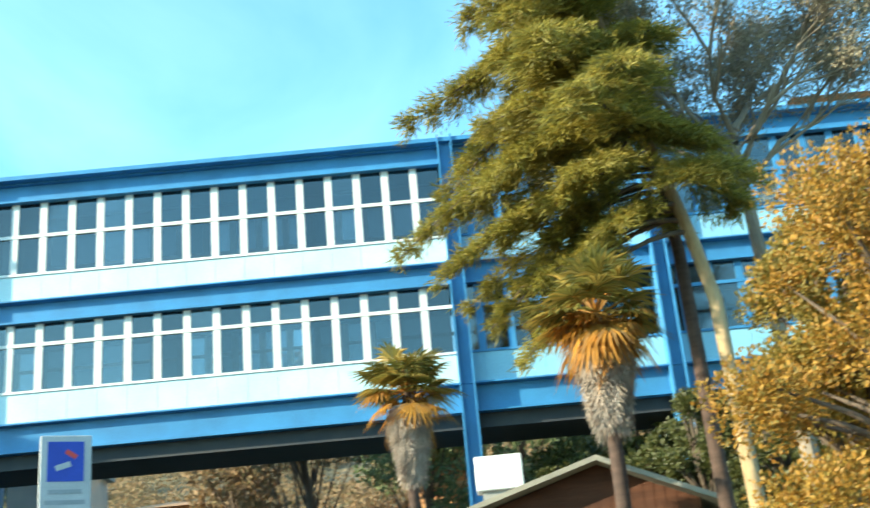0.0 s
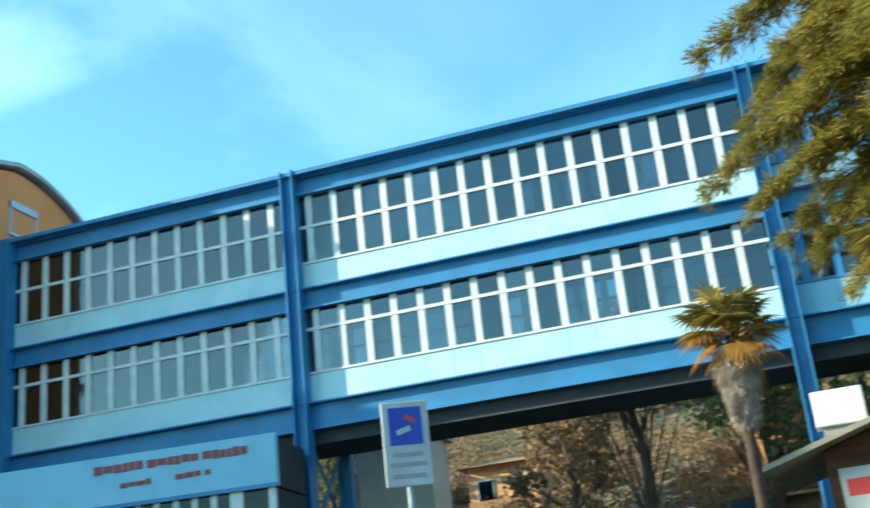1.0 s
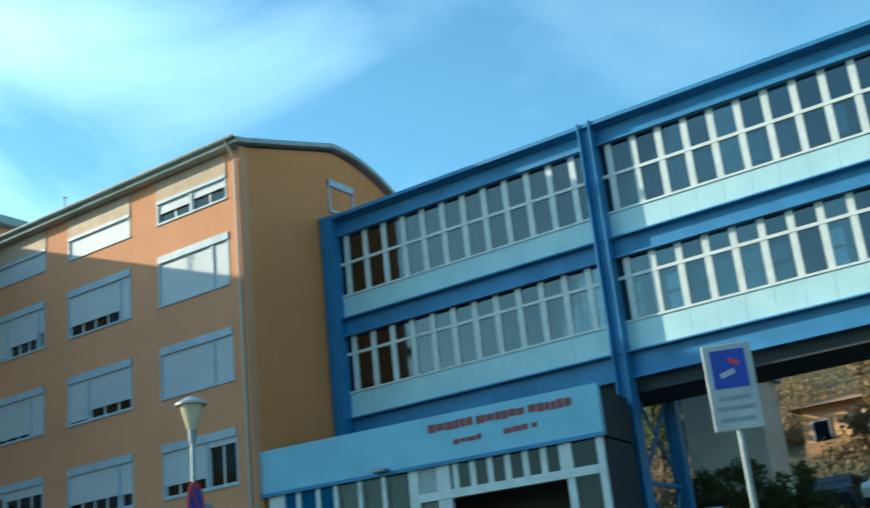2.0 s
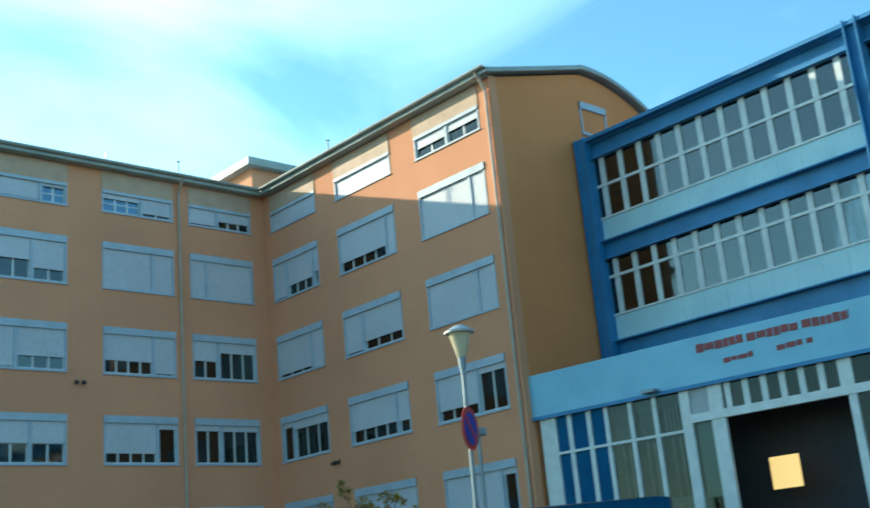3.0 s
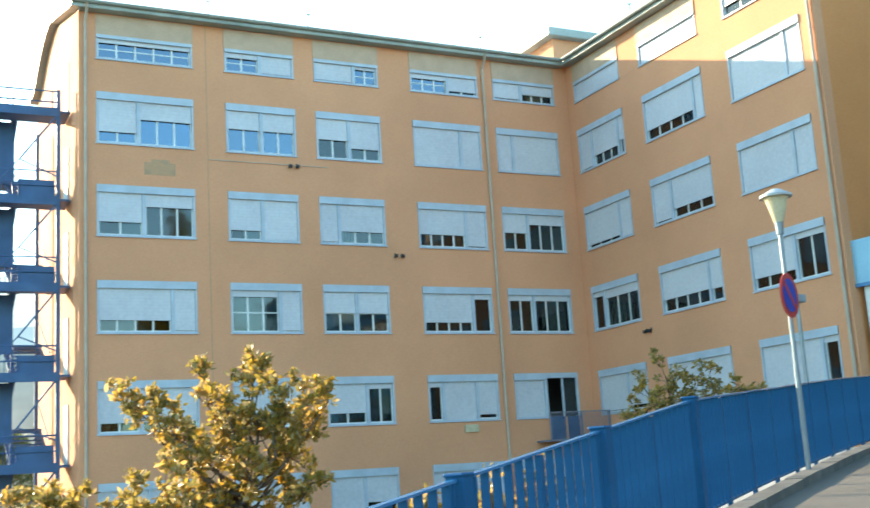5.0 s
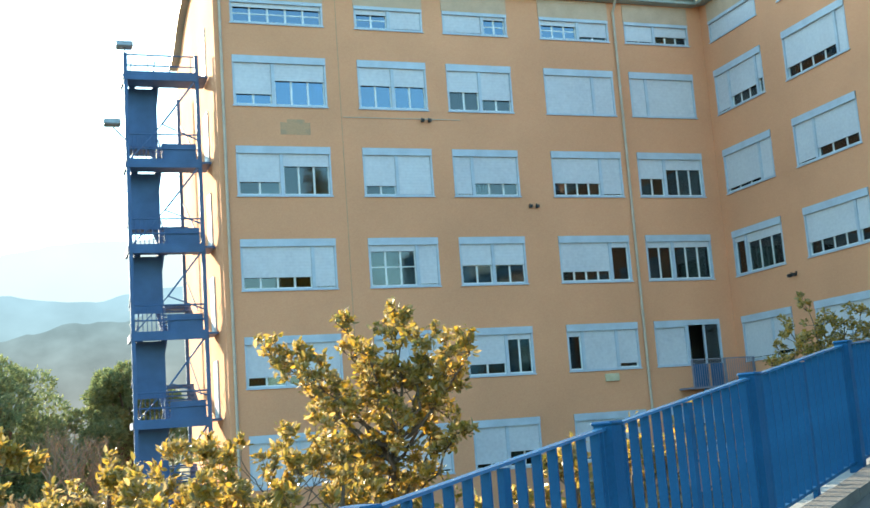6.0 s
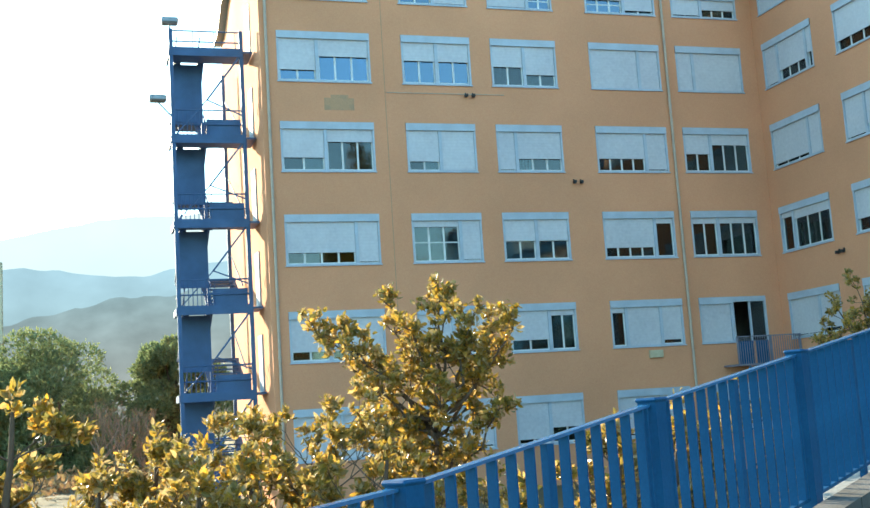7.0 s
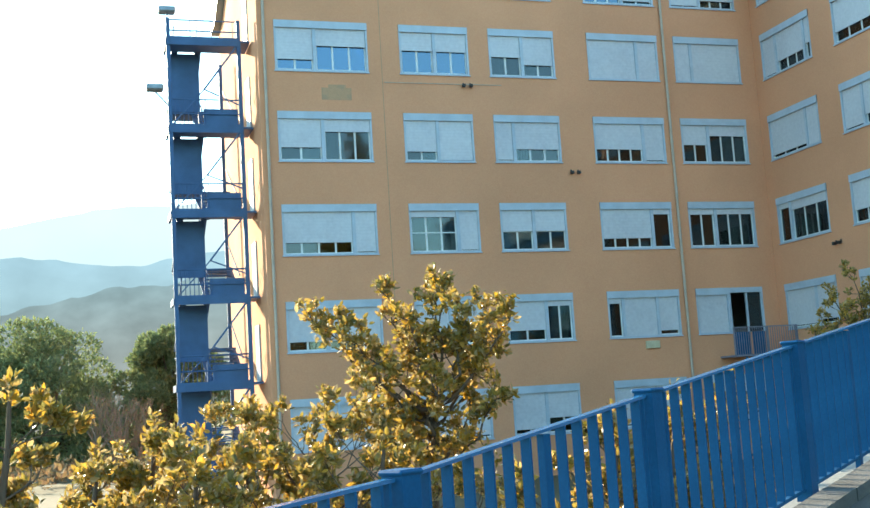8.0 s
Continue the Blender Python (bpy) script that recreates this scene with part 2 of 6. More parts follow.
LEAF_OLIVE = leaf_mat("olive_ochre_leaf", [(0.13, 0.12, 0.028), (0.28, 0.20, 0.035), (0.18, 0.15, 0.03), (0.38, 0.24, 0.035), (0.24, 0.20, 0.05)], rough=0.6)
LEAF_DRY = leaf_mat("dry_grey_leaf", [(0.27, 0.22, 0.15), (0.40, 0.33, 0.225), (0.20, 0.165, 0.10)], rough=0.8)
VALLEY_TWIG = mat("brown_valley_twigs", (0.24, 0.19, 0.14), (0.18, 0.14, 0.10), rough=0.95, scale=2, bump=0)
TWIG = mat("bare_grey_twigs", (0.26, 0.21, 0.16), (0.18, 0.14, 0.10), rough=0.95, scale=2, bump=0)
WOOD_RED = mat("red_brown_boards", (0.095, 0.034, 0.016), (0.065, 0.024, 0.012), rough=0.9, scale=1.5, fine=14, bump=0.4, stretch=(0.5, 4, 4))
FELT = mat("pale_roofing_felt", (0.28, 0.26, 0.215), (0.21, 0.195, 0.165), rough=0.95, scale=2, bump=0.3)
SIGN_WHITE = mat("sign_plate_white", (0.42, 0.43, 0.45), (0.34, 0.35, 0.37), rough=0.5, scale=2, bump=0.02)
SIGN_BLUE = mat("sign_blue", (0.012, 0.04, 0.36), (0.012, 0.035, 0.30), rough=0.4, scale=3, bump=0)
SIGN_RED = mat("sign_red", (0.50, 0.04, 0.035), (0.42, 0.035, 0.03), rough=0.4, scale=3, bump=0)
SIGN_GREY = mat("sign_grey_print", (0.25, 0.27, 0.30), (0.22, 0.24, 0.26), rough=0.6, scale=3, bump=0)
# top rail's sun glint: lighter base colour than the pickets, plus more gloss
RAIL_BLUE = mat("bright_rail_paint", (0.02, 0.15, 0.33), (0.012, 0.11, 0.26), rough=0.22, scale=3, fine=40, bump=0.04, spec=0.7)
RAIL_GREY = mat("blue_grey_rail_paint", (0.21, 0.21, 0.26), (0.17, 0.17, 0.22), rough=0.5, scale=3, bump=0.03)
GALVANISED = mat("galvanised_steel", (0.24, 0.27, 0.30), (0.19, 0.22, 0.25), rough=0.4, scale=4, bump=0.05, metal=0.4)
LAMP_GLASS = mat("cream_lamp_diffuser", (0.56, 0.48, 0.33), (0.48, 0.40, 0.27), rough=0.35, scale=4, bump=0.02)
LIT_SIGN = bpy.data.materials.new("lit_yellow_panel")
LIT_SIGN.use_nodes = True
LIT_SIGN.node_tree.nodes["Principled BSDF"].inputs["Base Color"].default_value = (0.7, 0.5, 0.2, 1)
LIT_SIGN.node_tree.nodes["Principled BSDF"].inputs["Emission Color"].default_value = (1.0, 0.62, 0.2, 1)
LIT_SIGN.node_tree.nodes["Principled BSDF"].inputs["Emission Strength"].default_value = 0.45
WALL_STAIN = mat("faded_wall_stain", (0.50, 0.28, 0.165), (0.42, 0.26, 0.165), rough=0.9, scale=3.0, fine=25, bump=0.1, spec=0.15, contrast=(0.45, 0.55))
PEACH_WALL = mat("peach_house_render", (0.74, 0.40, 0.20), (0.64, 0.34, 0.17), rough=0.9, scale=0.8, bump=0.15)
BLACK = mat("black_plastic", (0.02, 0.02, 0.022), (0.03, 0.03, 0.03), rough=0.5, scale=5, bump=0.02)
CAR_WHITE = mat("white_car_paint", (0.75, 0.76, 0.77), (0.70, 0.71, 0.72), rough=0.25, scale=1, bump=0)
CAR_DARK = mat("dark_car_paint", (0.03, 0.035, 0.045), (0.025, 0.03, 0.04), rough=0.25, scale=1, bump=0)
TERRACOTTA = mat("terracotta_roof_tiles", (0.40, 0.22, 0.11), (0.30, 0.16, 0.08), rough=0.9, scale=1.5, fine=8, bump=0.6, stretch=(4, 0.6, 1))
CREAM_WALL = mat("cream_house_render", (0.72, 0.56, 0.34), (0.64, 0.48, 0.28), rough=0.9, scale=0.8, bump=0.15)


# ---- building helpers ----
def part(name, bm, material, parent=None, label="", smooth=False):
    me = bpy.data.meshes.new(name)
    bm.to_mesh(me)
    bm.free()
    me.materials.append(material)
    if smooth:
        me.shade_smooth()
    ob = new(name, me)
    ob.parent = parent
    if label:
        ob["label"] = label
    return ob


def raw(name, verts, faces, material, parent=None, smooth=False):
    me = bpy.data.meshes.new(name)
    me.from_pydata(verts, [], faces)
    me.materials.append(material)
    if smooth:
        me.shade_smooth()
    ob = new(name, me)
    ob.parent = parent
    return ob


def thing(name, label, category, group="", kind="", m=None):
    ob = new(name)
    if m is not None:
        ob.matrix_basis = m
    return tagged(ob, label, category, group, kind)


def box(bm, x0, x1, y0, y1, z0, z1, bevel=0.0, m=None):
    """One box with corners at the given planes, bevelled if wanted, into bm."""
    mm = Matrix.LocRotScale(((x0 + x1) / 2, (y0 + y1) / 2, (z0 + z1) / 2), None, (abs(x1 - x0), abs(y1 - y0), abs(z1 - z0)))
    got = bmesh.ops.create_cube(bm, size=1, matrix=(m @ mm) if m else mm)
    if bevel:
        edges = list({e for v in got["verts"] for e in v.link_edges})
        bmesh.ops.bevel(bm, geom=edges, offset=bevel, segments=1, affect="EDGES")
    return bm


def boxes(*rows, bevel=0.0):
    bm = bmesh.new()
    for r in rows:
        box(bm, *r, bevel=bevel)
    return bm


def bar(bm, a, b, r0, r1=None, sides=8):
    """A round bar from a to b."""
    a, b = Vector(a), Vector(b)
    d = b - a
    m = Matrix.Translation((a + b) / 2) @ d.to_track_quat("Z", "Y").to_matrix().to_4x4()
    bmesh.ops.create_cone(bm, cap_ends=True, segments=sides, radius1=r0, radius2=r0 if r1 is None else r1, depth=d.length, matrix=m)
    return bm


def strut(bm, a, b, w, h):
    """A square-cut bar from a to b, w wide and h deep."""
    a, b = Vector(a), Vector(b)
    d = b - a
    m = Matrix.Translation((a + b) / 2) @ d.to_track_quat("Z", "Y").to_matrix().to_4x4() @ Matrix.Diagonal((w, h, d.length, 1))
    bmesh.ops.create_cube(bm, size=1, matrix=m)
    return bm


def isection(axis, a, b, c0, c1, w, h, web=0.03, fl=0.045):
    """A rolled I-section in one piece from a to b along an axis; c0, c1: its middle on the other two, w wide, h deep."""
    prof = [(-w / 2, -h / 2), (w / 2, -h / 2), (w / 2, -h / 2 + fl), (web / 2, -h / 2 + fl), (web / 2, h / 2 - fl), (w / 2, h / 2 - fl),
            (w / 2, h / 2), (-w / 2, h / 2), (-w / 2, h / 2 - fl), (-web / 2, h / 2 - fl), (-web / 2, -h / 2 + fl), (-w / 2, -h / 2 + fl)]
    bm = bmesh.new()
    rings = []
    for t in (a, b):
        ring = []
        for p, q in prof:
            ring.append(bm.verts.new((c0 + p, t, c1 + q) if axis == "y" else (c0 + p, c1 + q, t)))
        rings.append(ring)
    n = len(prof)
    for i in range(n):
        bm.faces.new((rings[0][i], rings[0][(i + 1) % n], rings[1][(i + 1) % n], rings[1][i]))
    bm.faces.new(rings[0])
    bm.faces.new(rings[1][::-1])
    bmesh.ops.recalc_face_normals(bm, faces=bm.faces)
    return bm


def ring_frame(u0, u1, y0, y1, z0, z1, j, jb, m):
    """A closed rectangular frame in one piece: sides j wide, foot jb, open towards the top corner pieces."""
    bm = bmesh.new()
    out = [(u0, z0), (u1, z0), (u1, z1), (u0, z1)]
    inn = [(u0 + j, z0 + jb), (u1 - j, z0 + jb), (u1 - j, z1 - j), (u0 + j, z1 - j)]
    v = [[bm.verts.new(m @ Vector((u, y, z))) for u, z in loop] for loop in (out, inn) for y in (y0, y1)]
    o0, o1, i0, i1 = v
    for k in range(4):
        n = (k + 1) % 4
        bm.faces.new((o0[k], o0[n], i0[n], i0[k]))
        bm.faces.new((o1[n], o1[k], i1[k], i1[n]))
        bm.faces.new((o0[n], o0[k], o1[k], o1[n]))
        bm.faces.new((i0[k], i0[n], i1[n], i1[k]))
    return bm


# ---- ground, road, fence line ----
FENCE0 = Vector((4.787, 6.874))            # a point of the fence line and its way up the ramp
FDIR = Vector((0.8387, 0.5446)).normalized()
FNORM = Vector((-FDIR.y, FDIR.x))        # towards the courtyard
BEND = 2.1                               # past this post the line swings a little, then curves gently towards the entrance


def fence_at(s):
    """The fence line's plan point s metres up the ramp from FENCE0, and its direction there."""
    if s <= BEND:
        return FENCE0 + FDIR * s, FDIR
    p, d = FENCE0 + FDIR * BEND, FDIR.copy()
    n = 24
    for i in range(n):
        step = (s - BEND) / n
        a = radians(3.0 - 0.5 * step * (i + 0.5))
        d = Vector((FDIR.x * math.cos(a) - FDIR.y * math.sin(a), FDIR.x * math.sin(a) + FDIR.y * math.cos(a)))
        p = p + d * step
    return p, d


def ramp_z(s):
    """Height of the road beside the fence: steepest by the last posts, easing above and below."""
    if s < -4.2:
        return E - 1.345 + 0.07 * (s + 4.2)
    if s < 2.1:
        return E - 0.808 + 0.128 * s
    return E - 0.539 + (0.069 * (s - 2.1) if s < 9.5 else 0.511 + 0.056 * (min(s, 24) - 9.5))


def along(x, y):
    return (Vector((x, y)) - FENCE0).dot(FDIR)


def aside(x, y):
    return (Vector((x, y)) - FENCE0).dot(FNORM)


def smooth01(v):
    v = min(max(v, 0), 1)
    return v * v * (3 - 2 * v)


def ground_z(x, y):
    s, d = along(x, y), aside(x, y)
    road = ramp_z(max(min(s, 40), -60)) - 0.25
    if s < -7:
        road = max(road, E - 2.6)
    yard = E - 2.9 - 2.0 * smooth01((y - 60) / 80) + (0.8 * noise.noise((x * 0.03, y * 0.03, 3)) if y > 55 else 0)
    z = road + (yard - road) * smooth01((d - 0.15) / 0.3) * (1 - smooth01((x - 26.0) / 2))
    up = max(0, x - 37) * 0.33 * smooth01((x - 37) / 8) + 1.2 * noise.noise((x * 0.06, y * 0.06, 0)) * smooth01((x - 37) / 10)
    flat = smooth01((x - 42.2) / 1.2) * (1 - smooth01((x - 48.5) / 1.5)) * smooth01((y + 14) / 6) * (1 - smooth01((y - 15) / 5))
    bank = smooth01((x - 12) / 10) * smooth01((5 - y) / 8) * 1.6
    z += min(up, 26) * (1 - smooth01((abs(y) - 70) / 120)) + bank
    return z + (E + 3.05 - z) * flat


def spread(lo, hi, near, far_steps):
    xs = list(np.arange(lo, hi, near))
    step, x = near, hi
    for _ in range(far_steps):
        step *= 1.35
        x += step
        xs.append(x)
    step, x = near, lo
    for _ in range(far_steps):
        step *= 1.35
        x -= step
        xs.insert(0, x)
    return xs


gx, gy = spread(-30, 60, 0.75, 21), spread(-30, 60, 0.75, 21)
gv = [(x, y, ground_z(x, y)) for y in gy for x in gx]
w_ = len(gx)
gf = [(j * w_ + i, j * w_ + i + 1, (j + 1) * w_ + i + 1, (j + 1) * w_ + i) for j in range(len(gy) - 1) for i in range(w_ - 1)]
tagged(raw("ground", gv, gf, EARTH, smooth=True), "dry brown grass and earth sloping round the buildings", "ground", kind="structure")

# the road: a strip that follows the fence line up to the entrance
S = [i * 1.0 for i in range(-40, 39)]
rv, rf = [], []
for s in S:
    p, d = fence_at(s)
    nrm = Vector((-d.y, d.x))
    for k in range(9):
        off = -0.34 - k * 1.5
        q = p + nrm * off
        rv.append((q.x, q.y, ramp_z(s) - 0.02 + 0.015 * noise.noise((q.x * 0.7, q.y * 0.7, 1))))
for i in range(len(S) - 1):
    for k in range(8):
        a = i * 9 + k
        rf.append((a, a + 1, a + 10, a + 9))
tagged(raw("road", rv, rf, ASPHALT, smooth=True), "worn grey-brown asphalt ramp climbing to the entrance", "road", kind="structure")


def ribbon(s0, s1, step, o0, o1, z0, z1):
    """A strip of rectangular section that follows the fence line."""
    n = max(1, round((s1 - s0) / step))
    vs, fs = [], []
    for i in range(n + 1):
        s = s0 + (s1 - s0) * i / n
        p, d = fence_at(s)
        nr, z = Vector((-d.y, d.x)), ramp_z(s)
        for o, h in ((o0, z0), (o1, z0), (o1, z1), (o0, z1)):
            q = p + nr * o
            vs.append((q.x, q.y, z + h))
    for i in range(n):
        for k in range(4):
            a, b = i * 4 + k, i * 4 + (k + 1) % 4
            fs.append((a, b, b + 4, a + 4))
    fs += [(3, 2, 1, 0), (n * 4, n * 4 + 1, n * 4 + 2, n * 4 + 3)]
    return vs, fs


wall = raw("retaining_wall", *ribbon(-20, 25.4, 1.0, -0.12, 0.16, -5.0, -0.01), CONCRETE)
tagged(wall, "grey concrete retaining wall below the blue fence", "wall", kind="structure")
kerb = thing("kerb", "pale stone kerb along the foot of the fence", "kerb", kind="structure")
for i in range(-20, 25):
    h = 0.07 + 0.02 * noise.noise((i * 1.7, 0, 0))
    raw("kerb_stone", *ribbon(i + 0.01, i + 0.99, 0.5, -0.34, -0.125, -0.3, h), KERB, kerb)

# ---- distance: hills with the haze in their colour ----
def ridge(name, dist, heights, a0, a1, material, label):
    """A far ridge at that distance: heights in metres, evenly spread between two bearings (degrees from +y to +x)."""
    vs, fs, n = [], [], 160
    for i in range(n + 1):
        f = i / n
        a = radians(a0 + (a1 - a0) * f)
        k = f * (len(heights) - 1)
        j = min(int(k), len(heights) - 2)
        t = smooth01(k - j)
        h = heights[j] * (1 - t) + heights[j + 1] * t + dist * 0.004 * noise.noise((f * 40, dist, 0)) + dist * 0.0012 * noise.noise((f * 300, dist, 0))
        for r, z in ((1.0, -40), (1.03, h * 0.55), (1.1, h), (1.25, h * 0.7)):
            vs.append((dist * r * math.sin(a), dist * r * math.cos(a), E + z))
    for i in range(n):
        for k in range(3):
            a = i * 4 + k
            fs.append((a, a + 1, a + 5, a + 4))
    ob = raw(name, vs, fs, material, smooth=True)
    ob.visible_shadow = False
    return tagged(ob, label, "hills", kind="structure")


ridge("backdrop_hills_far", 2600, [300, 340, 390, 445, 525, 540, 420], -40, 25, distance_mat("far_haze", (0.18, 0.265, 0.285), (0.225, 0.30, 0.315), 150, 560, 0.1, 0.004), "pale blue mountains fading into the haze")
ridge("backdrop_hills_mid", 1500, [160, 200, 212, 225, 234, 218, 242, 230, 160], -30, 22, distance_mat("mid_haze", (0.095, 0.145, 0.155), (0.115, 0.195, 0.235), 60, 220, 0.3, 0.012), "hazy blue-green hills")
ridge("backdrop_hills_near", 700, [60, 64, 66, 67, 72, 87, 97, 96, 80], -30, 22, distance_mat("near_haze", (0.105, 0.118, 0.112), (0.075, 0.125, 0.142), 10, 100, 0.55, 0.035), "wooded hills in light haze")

# ---- hospital building ----
YA, XB, YG, XL = 39.15, 26.8, 24.95, 6.40        # face of one wing, face of the other, its gable, the first wing's end
TOP = E + 17.0
ROWS = [(16.1, 15.2), (13.97, 12.1), (10.6, 8.78), (7.22, 5.4), (3.78, 2.0), (0.4, -1.4)]
COLS_A = [(7.0, 10.44), (11.65, 14.35), (15.18, 17.87), (19.29, 22.36), (23.1, 26.1)]
COLS_B = [(38.6, 35.4), (34.05, 30.55), (29.1, 25.62)]
hospital = thing("hospital_building", "orange rendered six-storey hospital with rows of shuttered windows", "building")


def wall_with_openings(u0, u1, cols, rows, depth, m, skip=()):
    """A wall of real thickness in local x (along), y (inwards), z, with an opening for each column and row."""
    us = sorted([u0, u1] + [u for c in cols for u in c])
    zs = sorted([E - 3.4, TOP] + [E + z for r in rows for z in r])
    holes = {(us.index(c0), zs.index(E + b)) for c0, c1 in cols for a, b in rows}
    bm = bmesh.new()
    v = [[[bm.verts.new(m @ Vector((u, y, z))) for z in zs] for u in us] for y in (0, depth)]
    solid = {(i, k) for i in range(len(us) - 1) for k in range(len(zs) - 1)} - holes
    for i, k in solid:
        f, g = v
        bm.faces.new((f[i][k], f[i + 1][k], f[i + 1][k + 1], f[i][k + 1]))
        bm.faces.new((g[i + 1][k], g[i][k], g[i][k + 1], g[i + 1][k + 1]))
        for (di, dk), (p, q_) in {(-1, 0): ((i, k + 1), (i, k)), (1, 0): ((i + 1, k), (i + 1, k + 1)), (0, -1): ((i, k), (i + 1, k)), (0, 1): ((i + 1, k + 1), (i, k + 1))}.items():
            if (i + di, k + dk) not in solid:
                bm.faces.new((f[q_[0]][q_[1]], f[p[0]][p[1]], g[p[0]][p[1]], g[q_[0]][q_[1]]))
    bmesh.ops.recalc_face_normals(bm, faces=bm.faces)
    return bm


M_A = Matrix.Translation((0, YA, 0))
M_B = Matrix.Translation((XB, 0, 0)) @ Matrix.Rotation(radians(-90), 4, "Z")   # local x runs along -y
part("wall", wall_with_openings(XL, XB, COLS_A, ROWS, 0.35, M_A), ORANGE, hospital)
part("wall", wall_with_openings(-(YA - 0.002), -YG, [(-a, -b) for a, b in COLS_B], ROWS, 0.35, M_B), ORANGE, hospital)


def arc_profile(u):
    """Roof height over the eave across a wing 10.6 m deep."""
    return 0.268 * (u + 0.34) - 0.09 if u < 4.7 else max(0.0, 1.33 - 0.075 * (u - 5.2) ** 2)


def gable(u0, depth_sign, m):
    """End wall with a curved top, in local x (across), y (thickness), z."""
    bm = bmesh.new()
    us = [0.35 + (10.6 - 0.35) * i / 24 for i in range(25)]
    f = [bm.verts.new(m @ Vector((u, 0, TOP + arc_profile(u) - 0.1))) for u in us]
    g = [bm.verts.new(m @ Vector((u, 0, E - 3.4))) for u in us]
    f2 = [bm.verts.new(m @ Vector((u, 0.35, TOP + arc_profile(u) - 0.1))) for u in us]
    g2 = [bm.verts.new(m @ Vector((u, 0.35, E - 3.4))) for u in us]
    for i in range(24):
        bm.faces.new((g[i], g[i + 1], f[i + 1], f[i]))
        bm.faces.new((g2[i + 1], g2[i], f2[i], f2[i + 1]))
        bm.faces.new((f[i], f[i + 1], f2[i + 1], f2[i]))
    bm.faces.new((g[0], f[0], f2[0], g2[0]))
    bm.faces.new((f[-1], g[-1], g2[-1], f2[-1]))
    bmesh.ops.recalc_face_normals(bm, faces=bm.faces)
    return bm


part("gable_wall", gable(0, 1, Matrix.Translation((XB, YG, 0))), SHADED_ORANGE, hospital)
part("gable_wall", gable(0, 1, Matrix.Translation((XL, YA, 0)) @ Matrix(((0, 1, 0, 0), (1, 0, 0, 0), (0, 0, 1, 0), (0, 0, 0, 1)))), ORANGE, hospital)
part("back_wall", boxes((XL + 0.35, XB + 10.6, YA + 10.25, YA + 10.6, E - 3.4, TOP), (XB + 10.25, XB + 10.6, YG + 0.35, YA + 10.25, E - 3.4, TOP)), ORANGE, hospital)
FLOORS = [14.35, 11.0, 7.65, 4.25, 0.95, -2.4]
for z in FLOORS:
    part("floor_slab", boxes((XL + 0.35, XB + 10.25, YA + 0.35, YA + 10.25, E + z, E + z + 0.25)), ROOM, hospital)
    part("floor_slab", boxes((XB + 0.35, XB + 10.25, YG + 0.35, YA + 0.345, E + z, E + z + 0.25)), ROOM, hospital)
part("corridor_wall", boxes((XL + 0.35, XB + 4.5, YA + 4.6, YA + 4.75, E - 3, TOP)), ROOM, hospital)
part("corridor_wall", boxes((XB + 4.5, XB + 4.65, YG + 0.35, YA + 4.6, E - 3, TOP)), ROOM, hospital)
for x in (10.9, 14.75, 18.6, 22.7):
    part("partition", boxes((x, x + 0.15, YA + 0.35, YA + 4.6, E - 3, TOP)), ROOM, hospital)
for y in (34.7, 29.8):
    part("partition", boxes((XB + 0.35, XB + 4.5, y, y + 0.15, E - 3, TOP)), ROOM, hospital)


def roof_sheet(p0, p1, across, over0, over1):
    """A curved roof of 0.16 m thickness from p0 to p1 along the eave; across is the way up from the eave."""
    vs, fs, n = [], [], 26
    d = (Vector(p1) - Vector(p0)).normalized()
    a, b = Vector(p0) - d * over0, Vector(p1) + d * over1
    for base in (a, b):
        for i in range(n + 1):
            u = -0.42 + (11.44) * i / n
            q = base + Vector(across) * u
            h = TOP + arc_profile(min(max(u, -0.34), 10.94))
            vs.append((q.x, q.y, h))
            vs.append((q.x, q.y, h + 0.17))
    m_ = 2 * (n + 1)
    for i in range(n):
        a0 = 2 * i
        fs += [(a0, a0 + 2, m_ + a0 + 2, m_ + a0), (a0 + 1, m_ + a0 + 1, m_ + a0 + 3, a0 + 3), (a0, a0 + 1, a0 + 3, a0 + 2), (m_ + a0, m_ + a0 + 2, m_ + a0 + 3, m_ + a0 + 1)]
    fs += [(0, m_, m_ + 1, 1), (2 * n, 2 * n + 1, m_ + 2 * n + 1, m_ + 2 * n)]
    return vs, fs


raw("roof", *roof_sheet((XL, YA, 0), (XB, YA, 0), (0, 1, 0), 0.3, 10.6), GREY_ROOF, hospital)
raw("roof", *roof_sheet((XB, YG, 0), (XB, YA, 0), (1, 0, 0), 0.3, 4.5), GREY_ROOF, hospital)
